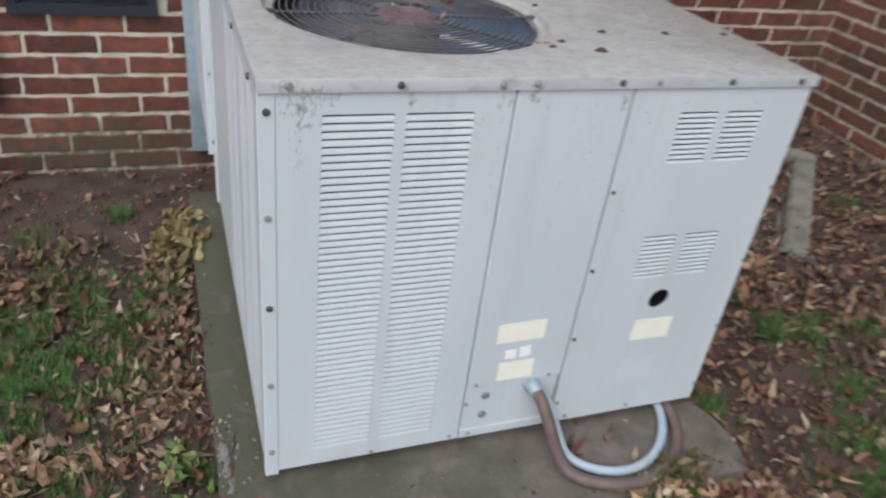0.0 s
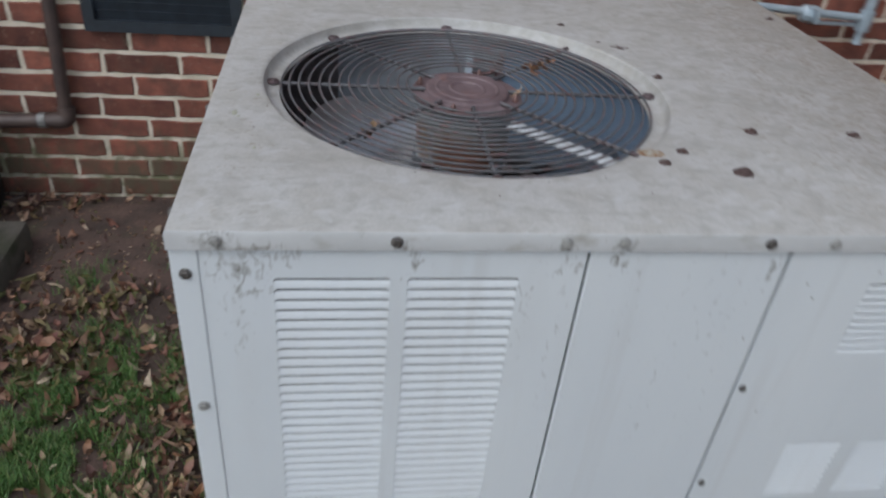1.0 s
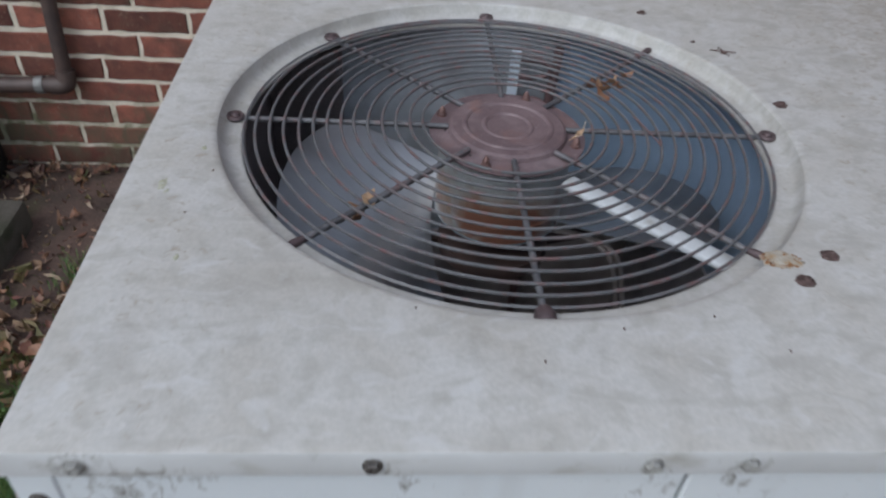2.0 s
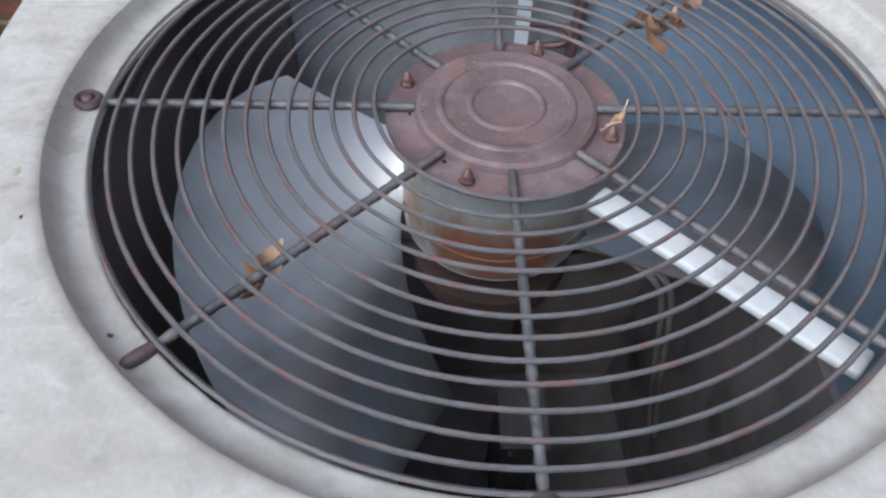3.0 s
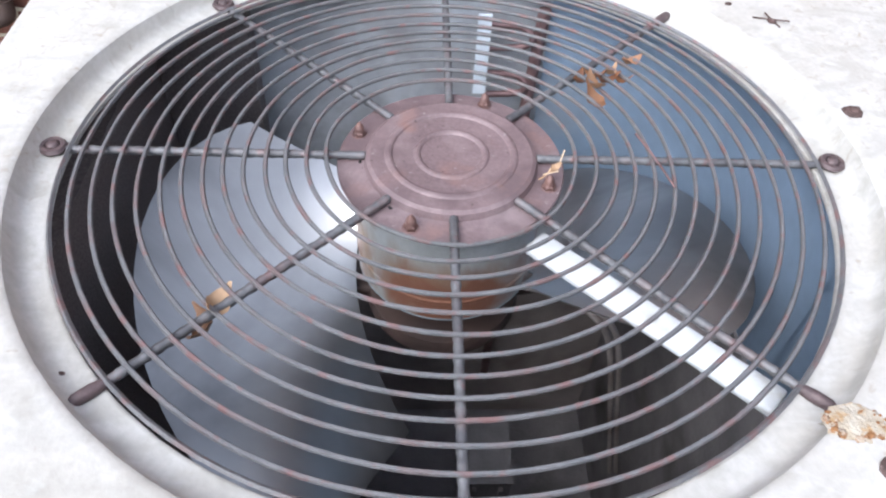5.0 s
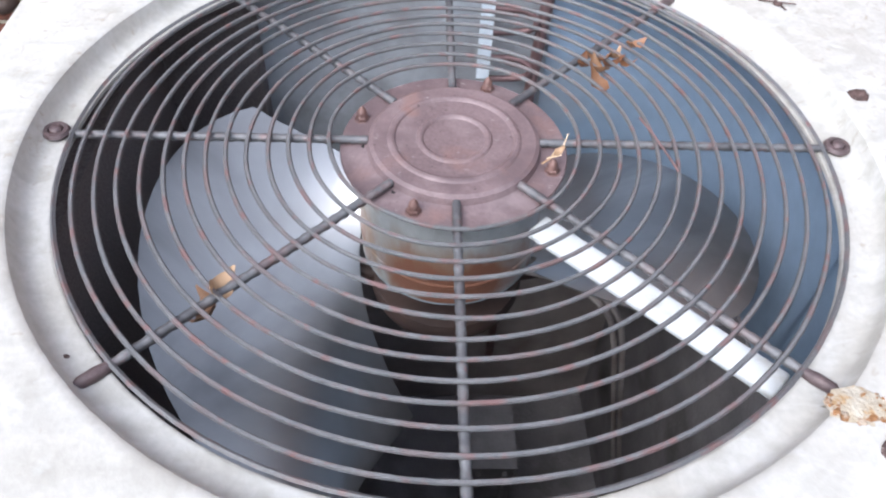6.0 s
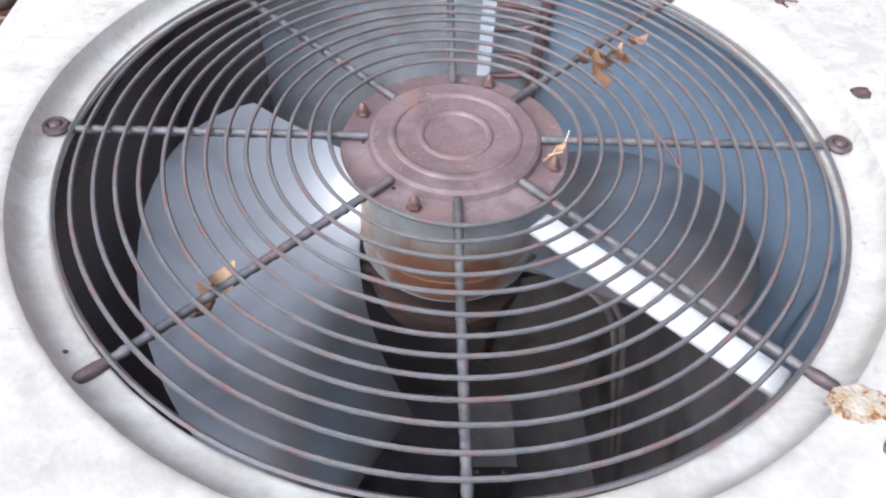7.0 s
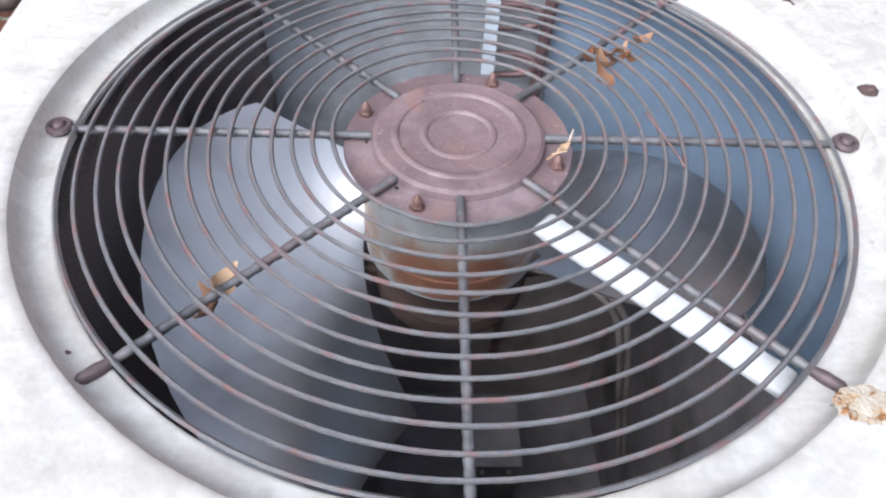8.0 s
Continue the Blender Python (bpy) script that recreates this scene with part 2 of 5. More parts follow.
CREAM = surface("cream_label", (0.93, 0.92, 0.80), (0.89, 0.87, 0.74), 30, 0.55, 0, 0.02, 100, spread=0.04)
WHITE = surface("white_plastic", (0.97, 0.965, 0.945), (0.94, 0.935, 0.915), 20, 0.4, 0, 0.03, 100, spread=0.04)
CONDUIT = surface("grey_white_conduit", (0.45, 0.52, 0.58), (0.38, 0.45, 0.52), 25, 0.35, 0, 0.05, 150, spread=0.1)
BROWN_PIPE = surface("brown_hose", (0.17, 0.12, 0.11), (0.13, 0.09, 0.08), 40, 0.5, 0, 0.1, 200, spread=0.2)
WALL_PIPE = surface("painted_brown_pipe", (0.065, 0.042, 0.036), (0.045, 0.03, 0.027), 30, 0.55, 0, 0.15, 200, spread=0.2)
BRICK = surface("red_brick", (0.205, 0.069, 0.045), (0.13, 0.046, 0.034), 26, 0.9, 0, 0.8, 200, (0.085, 0.044, 0.032), 11, 0.54, 0.25, random_by="object", spread=0.5)
BRICK_FAR = surface("red_brick_joined", (0.205, 0.069, 0.045), (0.13, 0.046, 0.034), 26, 0.9, 0, 0.8, 200, (0.085, 0.044, 0.032), 11, 0.54, 0.25, random_by="island", spread=0.5)
MORTAR = surface("sandy_mortar", (0.68, 0.61, 0.51), (0.56, 0.50, 0.40), 30, 0.92, 0, 0.6, 300, (0.36, 0.33, 0.24), 5, 0.60, 0.2, spread=0.35)
ALGAE = [((-0.35, 0, -0.02), 0.8, 0.22, 0.50), ((-0.9, 0, 0.02), 0.5, 0.24, 0.46), ((1.4, 0, 0.1), 0.5, 0.2, 0.30), ((2.2, 0, 0.08), 0.5, 0.25, 0.34), ((2.6, 0, 0.2), 0.3, 0.9, 0.34), ((0.2, 0, 0.0), 0.4, 0.1, 0.26)]
SMEAR = [((0.7, 0, 1.0), 40, 40, 0.075)]
BRICK = grimed_or_shaded(grimed_or_shaded(BRICK, "smeared_brick", SMEAR, (0.30, 0.20, 0.15)), "weathered_brick", ALGAE, (0.095, 0.072, 0.045), 30, 0.60, 1.0)
BRICK_FAR = grimed_or_shaded(grimed_or_shaded(BRICK_FAR, "smeared_brick_joined", SMEAR, (0.30, 0.20, 0.15)), "weathered_brick_joined", ALGAE, (0.095, 0.072, 0.045), 30, 0.60, 1.0)
MORTAR = grimed_or_shaded(MORTAR, "weathered_mortar", ALGAE, (0.16, 0.155, 0.09), 30, 0.60, 1.0)
CONCRETE = surface("damp_concrete", (0.20, 0.165, 0.145), (0.145, 0.122, 0.105), 16, 0.9, 0, 0.5, 180, (0.095, 0.09, 0.065), 7, 0.47, 0.28, spread=0.4)
CONCRETE = layered(CONCRETE, "speckled_concrete", 150, 0.62, 0.72, (0.24, 0.215, 0.19), warp=0.6)
CONCRETE = grimed_or_shaded(CONCRETE, "mossy_concrete", [((-0.09, 0, 0.04), 0.34, 9, 0.42), ((0.36, 0, 0.04), 0.20, 9, 0.18)], (0.088, 0.088, 0.060), 14, 0.46, 0.82)
CONCRETE_CRUMB = surface("pale_cement", (0.27, 0.26, 0.235), (0.17, 0.165, 0.14), 90, 0.9, 0, 0.4, 300)
CONCRETE_PALE = surface("weathered_concrete", (0.27, 0.255, 0.22), (0.19, 0.18, 0.15), 12, 0.9, 0, 0.6, 220, (0.10, 0.095, 0.065), 6, 0.54, 0.2, spread=0.45)
# darker concrete for the block: the shade lying over it is in the colour
CONCRETE_SHADED = surface("shaded_concrete", (0.10, 0.09, 0.075), (0.06, 0.058, 0.045), 16, 0.95, 0, 0.8, 160, (0.035, 0.04, 0.02), 8, 0.48, 0.2, spread=0.6)
SOIL = surface("damp_soil", (0.11, 0.07, 0.056), (0.058, 0.04, 0.033), 11, 0.95, 0, 0.9, 120, (0.05, 0.046, 0.024), 5, 0.56, 0.2, spread=0.9)
SLATE = surface("slate_blue_vent", (0.022, 0.03, 0.04), (0.016, 0.021, 0.028), 30, 0.45, 0, 0.05, 150, spread=0.15)
SLEEVE_BLACK = surface("black_plastic", (0.014, 0.013, 0.013), (0.009, 0.009, 0.009), 30, 0.6, 0, 0.1, 200, (0.03, 0.028, 0.025), 12, 0.6, 0.2, spread=0.3)
BLACK = surface("dark_cavity", (0.006, 0.006, 0.006), (0.004, 0.004, 0.004), 30, 0.8, 0, 0.0)
CHANNEL = surface("white_channel", (0.70, 0.735, 0.76), (0.64, 0.675, 0.70), 30, 0.5, 0, 0.05, 160, (0.52, 0.53, 0.52), 60, 0.60, 0.12, spread=0.10)
STRIP = surface("pale_painted_strip", (0.72, 0.80, 0.87), (0.64, 0.72, 0.80), 40, 0.45, 0, 0.03, 150, spread=0.08)
SLEEVE = layered(surface("rusty_end_cap", (0.10, 0.07, 0.073), (0.07, 0.05, 0.053), 90, 0.5, 0.2, 0.2, 500, (0.15, 0.105, 0.105), 120, 0.55, 0.15, spread=0.4), "scuffed_end_cap", 200, 0.68, 0.75, (0.25, 0.21, 0.21))
COIL = surface("dusty_coil_fins", (0.19, 0.165, 0.165), (0.125, 0.108, 0.108), 500, 0.7, 0.2, 0.4, 900)
SCREW_PALE = surface("painted_screw_head", (0.38, 0.38, 0.36), (0.25, 0.25, 0.24), 150, 0.5, 0.3, 0.2, 500)
STAIN_RUST = layered(surface("rust_crust", (0.20, 0.085, 0.03), (0.27, 0.14, 0.065), 220, 0.85, 0, 0.6, 500, spread=0.5), "flaking_rust_crust", 190, 0.52, 0.62, (0.34, 0.28, 0.22))
LICHEN = surface("olive_lichen", (0.34, 0.345, 0.25), (0.40, 0.40, 0.33), 300, 0.9, 0, 0.3, 600)
CLAMP = surface("dull_zinc", (0.22, 0.22, 0.215), (0.13, 0.125, 0.12), 60, 0.6, 0.4, 0.2, 300)
PLUG = surface("grey_plug", (0.30, 0.32, 0.33), (0.22, 0.23, 0.24), 90, 0.5, 0.3, 0.1, 400)
FADED = surface("faded_label_patch", (0.635, 0.668, 0.69), (0.605, 0.645, 0.67), 18, 0.45, 0, 0.03, 120, spread=0.08)
FLAKE = layered(surface("lifted_cream_paint", (0.40, 0.365, 0.305), (0.33, 0.28, 0.21), 160, 0.8, 0, 0.4, 500, spread=0.3), "rust_bled_flake", 170, 0.54, 0.64, (0.33, 0.22, 0.12))
LEAVES = leaf_material("dry_leaves", [(0.058, 0.033, 0.026), (0.199, 0.084, 0.055), (0.099, 0.047, 0.037), (0.398, 0.275, 0.175), (0.158, 0.058, 0.046), (0.068, 0.04, 0.033), (0.257, 0.129, 0.078), (0.129, 0.117, 0.044), (0.17, 0.07, 0.05), (0.585, 0.468, 0.339), (0.082, 0.044, 0.036), (0.316, 0.164, 0.088), (0.053, 0.035, 0.029), (0.094, 0.108, 0.039), (0.211, 0.094, 0.064), (0.292, 0.205, 0.135), (0.117, 0.082, 0.058)])
AMBER_LEAF = leaf_material("amber_leaf", [(0.20, 0.085, 0.04), (0.13, 0.055, 0.03), (0.24, 0.12, 0.06), (0.19, 0.08, 0.04), (0.33, 0.215, 0.13), (0.16, 0.07, 0.035), (0.26, 0.125, 0.06)])
OLIVE_LEAF = leaf_material("olive_leaf", [(0.12, 0.11, 0.035), (0.07, 0.075, 0.024), (0.20, 0.155, 0.07), (0.10, 0.058, 0.032), (0.15, 0.14, 0.045), (0.06, 0.042, 0.026), (0.24, 0.14, 0.07)])
TAN_LEAF = leaf_material("tan_leaf", [(0.46, 0.32, 0.19), (0.32, 0.18, 0.10), (0.60, 0.48, 0.34), (0.24, 0.12, 0.075), (0.52, 0.38, 0.24), (0.38, 0.23, 0.13)])
HEAP_LEAF = leaf_material("heaped_leaf", [(0.30, 0.24, 0.10), (0.20, 0.17, 0.065), (0.36, 0.29, 0.15), (0.14, 0.10, 0.05), (0.26, 0.16, 0.08), (0.24, 0.21, 0.08)])
WEED_LEAF = leaf_material("weed_leaf", [(0.10, 0.17, 0.035), (0.16, 0.22, 0.06), (0.07, 0.12, 0.028), (0.26, 0.25, 0.09), (0.12, 0.19, 0.045)])
GRASS = leaf_material("grass_blades", [(0.04, 0.11, 0.022), (0.07, 0.18, 0.036), (0.045, 0.085, 0.022), (0.11, 0.22, 0.05), (0.18, 0.20, 0.07)])


# ---------------------------------------------------------------- mesh helpers
def shade(me, angle=35):
    for f in me.polygons:
        f.use_smooth = True
    me.set_sharp_from_angle(angle=radians(angle))


def mesh_of(name, verts, faces, material, smooth=0):
    me = bpy.data.meshes.new(name)
    me.from_pydata(verts, [], faces)
    me.materials.append(material)
    me.update()
    if smooth:
        shade(me, smooth)
    return me


HOME = {}


def thing(name, at, label, category, group=""):
    ob = new(name)
    ob.location = at
    ob.empty_display_size = 0.05
    HOME[name] = at
    HOME[ob.name] = at
    return tagged(ob, label, category, group)


def hang(ob, parent, at=(0, 0, 0)):
    """Parents ob; at is its place in the world, whatever the parent's."""
    ob.parent = parent
    base = Vector(HOME.get(parent.name, (0, 0, 0)))
    ob.location = Vector(at) - base
    HOME[ob.name] = tuple(at)
    return ob


def part(name, geo, material, parent=None, label="", smooth=0, at=(0, 0, 0)):
    """Links geo, a bmesh, a (verts, faces) pair or a mesh, as one object under parent."""
    if isinstance(geo, bmesh.types.BMesh):
        me = bpy.data.meshes.new(name)
        geo.to_mesh(me)
        geo.free()
        me.materials.append(material)
        if smooth:
            shade(me, smooth)
    elif isinstance(geo, bpy.types.Mesh):
        me = geo
    else:
        me = mesh_of(name, geo[0], geo[1], material, smooth)
    ob = new(name, me)
    if parent:
        hang(ob, parent, at)
    else:
        ob.location = at
    return tagged(ob, label)


def box_geo(x0, x1, y0, y1, z0, z1):
    v = [(x, y, z) for z in (z0, z1) for y in (y0, y1) for x in (x0, x1)]
    return v, [(0, 2, 3, 1), (4, 5, 7, 6), (0, 1, 5, 4), (2, 6, 7, 3), (0, 4, 6, 2), (1, 3, 7, 5)]


def join(*geos):
    v, f = [], []
    for gv, gf in geos:
        k = len(v)
        v += list(gv)
        f += [tuple(i + k for i in q) for q in gf]
    return v, f


def soft_box(x0, x1, y0, y1, z0, z1, r=0.003, seg=2):
    bm = bmesh.new()
    v, f = box_geo(x0, x1, y0, y1, z0, z1)
    vs = [bm.verts.new(p) for p in v]
    for q in f:
        bm.faces.new([vs[i] for i in q])
    bmesh.ops.bevel(bm, geom=bm.edges[:], offset=r, segments=seg, affect="EDGES", profile=0.5)
    return bm


def tube(points, radius, seg=10, closed=False, caps=True):
    """A round bar along points; radius is a number or one for each point."""
    pts = [Vector(p) for p in points]
    n = len(pts)
    rad = radius if isinstance(radius, (list, tuple)) else [radius] * n
    v, f = [], []
    up = None
    for i, p in enumerate(pts):
        a = pts[(i - 1) % n] if closed or i else pts[0]
        b = pts[(i + 1) % n] if closed or i < n - 1 else pts[-1]
        d = (b - a).normalized()
        if up is None:
            up = Vector((0, 0, 1)) if abs(d.z) < 0.9 else Vector((1, 0, 0))
        s = d.cross(up).normalized()
        up = s.cross(d).normalized()
        for k in range(seg):
            w = 2 * math.pi * k / seg
            v.append(tuple(p + rad[i] * (math.cos(w) * s + math.sin(w) * up)))
    for i in range(n if closed else n - 1):
        for k in range(seg):
            j, k2 = (i + 1) % n, (k + 1) % seg
            f.append((i * seg + k, i * seg + k2, j * seg + k2, j * seg + k))
    if caps and not closed:
        f.append(tuple(reversed(range(seg))))
        f.append(tuple(range((n - 1) * seg, n * seg)))
    return v, [tuple(reversed(q)) for q in f]


def curve(points, steps=8):
    """A smooth line through points."""
    p = [Vector(q) for q in points]
    p = [2 * p[0] - p[1]] + p + [2 * p[-1] - p[-2]]
    out = []
    for i in range(1, len(p) - 2):
        for k in range(steps):
            t = k / steps
            out.append(0.5 * (2 * p[i] + (p[i + 1] - p[i - 1]) * t + (2 * p[i - 1] - 5 * p[i] + 4 * p[i + 1] - p[i + 2]) * t * t
                              + (3 * p[i] - p[i - 1] - 3 * p[i + 1] + p[i + 2]) * t ** 3))
    return out + [p[-2]]


def lathe(profile, seg=64, cx=0.0, cy=0.0, cap=False):
    """Turns (radius, height) pairs round the upright axis at cx, cy; outside first."""
    v, f = [], []
    for r, z in profile:
        for k in range(seg):
            w = 2 * math.pi * k / seg
            v.append((cx + r * math.cos(w), cy + r * math.sin(w), z))
    for i in range(len(profile) - 1):
        for k in range(seg):
            k2 = (k + 1) % seg
            f.append((i * seg + k, i * seg + k2, (i + 1) * seg + k2, (i + 1) * seg + k))
    if cap:
        f.append(tuple((len(profile) - 1) * seg + k for k in range(seg)))
    return v, f


def lump(rx, ry, rz, seed, rings=4, seg=8, rough=0.2):
    """A small uneven half-round lump that sits on z = 0."""
    rnd = random.Random(seed)
    v, f = [], []
    for i in range(rings):
        a = math.pi / 2 * i / rings
        for k in range(seg):
            w = 2 * math.pi * k / seg
            s = 1 + rnd.uniform(-rough, rough)
            v.append((rx * s * math.cos(a) * math.cos(w), ry * s * math.cos(a) * math.sin(w), rz * math.sin(a) * s))
    v.append((0, 0, rz))
    for i in range(rings - 1):
        for k in range(seg):
            k2 = (k + 1) % seg
            f.append((i * seg + k, i * seg + k2, (i + 1) * seg + k2, (i + 1) * seg + k))
    for k in range(seg):
        f.append(((rings - 1) * seg + k, (rings - 1) * seg + (k + 1) % seg, len(v) - 1))
    return v, f


def place(geo, m):
    return [tuple(m @ Vector(p)) for p in geo[0]], geo[1]


# ---------------------------------------------------------------- ground
def ground_z(x, y):
    t = min(1.0, max(0.0, (x - 0.2) / 2.0))
    base = -0.055 + 0.095 * t * t * (3 - 2 * t) - 0.04 * min(1.0, max(0.0, (y - 0.75) / 0.85)) * (1 - t)
    n = noise.noise(Vector((x * 2.1, y * 2.1, 3.1))) * 0.012 + noise.noise(Vector((x * 9, y * 9, 1.7))) * 0.006
    return base + n


def build_ground():
    xs = [-80, -30, -12, -6, -4, -3, -2.4, -2] + [-1.7 + 0.035 * i for i in range(126)] + [3, 3.5, 4.5, 7, 14, 30, 80]
    ys = [-80, -30, -12, -6, -4, -3, -2.4, -2] + [-1.6 + 0.035 * i for i in range(92)] + [1.9, 2.5, 4, 8, 20, 80]
    v = [(x, y, ground_z(x, y)) for y in ys for x in xs]
    w = len(xs)
    f = [(j * w + i, j * w + i + 1, (j + 1) * w + i + 1, (j + 1) * w + i) for j in range(len(ys) - 1) for i in range(w - 1)]
    ob = part("ground", (v, f), SOIL, smooth=180)
    tagged(ob, "bare reddish brown soil beside a brick house", "ground", kind="structure")


build_ground()

# ---------------------------------------------------------------- concrete pad, step, splash block
SLAB_Z = 0.04


def build_pad():
    bm = bmesh.new()
    nx, ny = 24, 28
    x0, x1, y0, y1 = -0.082, 0.986, -0.185, 1.165
    rnd = random.Random(5)
    grid = {}
    for j in range(ny + 1):
        for i in range(nx + 1):
            x, y = x0 + (x1 - x0) * i / nx, y0 + (y1 - y0) * j / ny
            edge = i in (0, nx) or j in (0, ny)
            dx = rnd.uniform(-0.004, 0.004) if edge else 0
            if i == nx:
                x += 0.010 * math.exp(-((y + 0.11) / 0.06) ** 2) - 0.008 * (y > -0.04) - 0.014 * (j == 0)
            grid[i, j] = bm.verts.new((x + dx, y + dx, SLAB_Z - (rnd.uniform(0.002, 0.008) if edge else rnd.uniform(0, 0.0012))))
    for j in range(ny):
        for i in range(nx):
            bm.faces.new((grid[i, j], grid[i + 1, j], grid[i + 1, j + 1], grid[i, j + 1]))
    rim = [e for e in bm.edges if e.is_boundary]
    out = bmesh.ops.extrude_edge_only(bm, edges=rim)["geom"]
    for q in out:
        if isinstance(q, bmesh.types.BMVert):
            q.co.z = -0.13
    ob = part("concrete_pad", bm, CONCRETE, smooth=40)
    tagged(ob, "mossy grey concrete equipment pad set in soil", "concrete pad", kind="structure")


build_pad()


def build_step():
    ob = part("concrete_block", soft_box(-1.45, -0.712, 0.62, 1.31, -0.14, 0.0, 0.012, 2), CONCRETE_SHADED, smooth=40)
    tagged(ob, "low concrete block lying near the house wall, shade painted in its colour", "concrete block")


build_step()


def build_chips():
    """Pale crumbs of broken cement along the pad's worn corner."""
    rnd = random.Random(17)
    geos = []
    for i in range(110):
        y = rnd.gauss(0.085, 0.075)
        x = -0.079 + abs(rnd.gauss(0, 0.020)) if rnd.random() < 0.7 else rnd.uniform(-0.07, 0.0)
        q = 0.0008 + 0.0042 * rnd.random() ** 2.5
        geos.append(place(lump(q, q * rnd.uniform(0.6, 1.8), q * 0.35, 300 + i, 3, 6, 0.4), Matrix.Translation((x, y, SLAB_Z - 0.0012))))
    for x, y, a, b in ((-0.067, 0.098, 0.008, 0.020), (-0.066, 0.045, 0.007, 0.015), (-0.060, 0.012, 0.006, 0.016), (-0.040, 0.105, 0.005, 0.010)):
        geos.append(place(lump(a, b, 0.0016, int(900 * y) + 400, 6, 16, 0.35), Matrix.Translation((x, y, SLAB_Z - 0.0016))))
    tagged(part("cement_crumbs", join(*geos), CONCRETE_CRUMB, smooth=50), "pale crumbs of broken cement on the pad edge", "debris", kind="stuff")
    split = [(-0.037, 0.155), (-0.041, 0.138), (-0.046, 0.128), (-0.045, 0.110), (-0.053, 0.094), (-0.055, 0.072), (-0.053, 0.055), (-0.058, 0.034), (-0.058, 0.01)]
    tagged(part("pad_crack", tube([(x, y, SLAB_Z - 0.0013) for x, y in split], [0.0006, 0.0016, 0.0022, 0.0034, 0.0026, 0.0014, 0.0026, 0.0020, 0.0006], 6), SOIL), "dark dirt-filled crack in the pad corner", "crack", kind="stuff")


build_chips()


def build_splash_block():
    """A trough with three raised rims, open at the low end."""
    bm = bmesh.new()
    L, W, rim, h, floor = 0.85, 0.34, 0.075, 0.09, 0.03
    out = [(0, 0), (L, 0.03), (L, W - 0.03), (0, W)]
    inn = [(0, rim), (L - rim, rim + 0.03), (L - rim, W - rim - 0.03), (0, W - rim)]
    vo_b = [bm.verts.new((x, y, 0)) for x, y in out]
    vo_t = [bm.verts.new((x, y, h * (0.75 if x == 0 else 1))) for x, y in out]
    vi_t = [bm.verts.new((x, y, h * (0.72 if x == 0 else 0.98))) for x, y in inn]
    vi_b = [bm.verts.new((x, y + (0.02 if y < W / 2 else -0.02), floor * (0.6 if x == 0 else 1))) for x, y in inn]
    for i in range(3):
        bm.faces.new((vo_b[i], vo_b[i + 1], vo_t[i + 1], vo_t[i]))
        bm.faces.new((vo_t[i], vo_t[i + 1], vi_t[i + 1], vi_t[i]))
        bm.faces.new((vi_t[i], vi_t[i + 1], vi_b[i + 1], vi_b[i]))
    bm.faces.new(vi_b)
    bm.faces.new((vo_b[0], vo_t[0], vi_t[0], vi_b[0], vi_b[3], vi_t[3], vo_t[3], vo_b[3]))
    bm.faces.new(list(reversed(vo_b)))
    bmesh.ops.recalc_face_normals(bm, faces=bm.faces[:])
    bmesh.ops.bevel(bm, geom=bm.edges[:], offset=0.006, segments=2, affect="EDGES")
    ob = part("splash_block", bm, CONCRETE_PALE, smooth=40)
    d = Vector((0.605, 0.585, 0))
    ob.matrix_world = Matrix.Translation((1.745, 0.488, 0.0)) @ Matrix.Rotation(math.atan2(d.y, d.x), 4, "Z")
    tagged(ob, "weathered grey concrete splash block trough among leaves", "splash block")


build_splash_block()

# ---------------------------------------------------------------- the packaged unit
UW, UD, UB, UT = 0.945, 1.10, 0.069, 0.829
FX, FY = 0.3125, 0.3575
unit = thing("packaged_air_conditioner", (0.468, 0.55, SLAB_Z), "off-white sheet-metal packaged air conditioner with weathered top on concrete pad", "air conditioner")


def strips(x0, x1, z0, z1, cols, rows, depth=0.012, y=0.0):
    """A folded sheet facing -y, with a slot cut at every crossing of cols and rows."""
    xs = sorted({x0, x1, *(c for ab in cols for c in ab)})
    zs = sorted({z0, z1, *(c for ab in rows for c in ab)})
    v, f, ids = [], [], {}

    def vid(x, z, yy=y):
        key = (x, z, yy)
        if key not in ids:
            ids[key] = len(v)
            v.append((x, yy, z))
        return ids[key]

    col_cells = {a for a, b in cols}
    row_cells = {a for a, b in rows}
    for i in range(len(xs) - 1):
        for j in range(len(zs) - 1):
            if xs[i] in col_cells and zs[j] in row_cells:
                continue
            f.append((vid(xs[i], zs[j]), vid(xs[i + 1], zs[j]), vid(xs[i + 1], zs[j + 1]), vid(xs[i], zs[j + 1])))
    yb = y + depth
    for a, b in (((x0, z0), (x0, z1)), ((x0, z1), (x1, z1)), ((x1, z1), (x1, z0)), ((x1, z0), (x0, z0))):
        k = len(v)
        v += [(a[0], y, a[1]), (b[0], y, b[1]), (b[0], yb, b[1]), (a[0], yb, a[1])]
        f.append((k, k + 1, k + 2, k + 3))
    return v, f


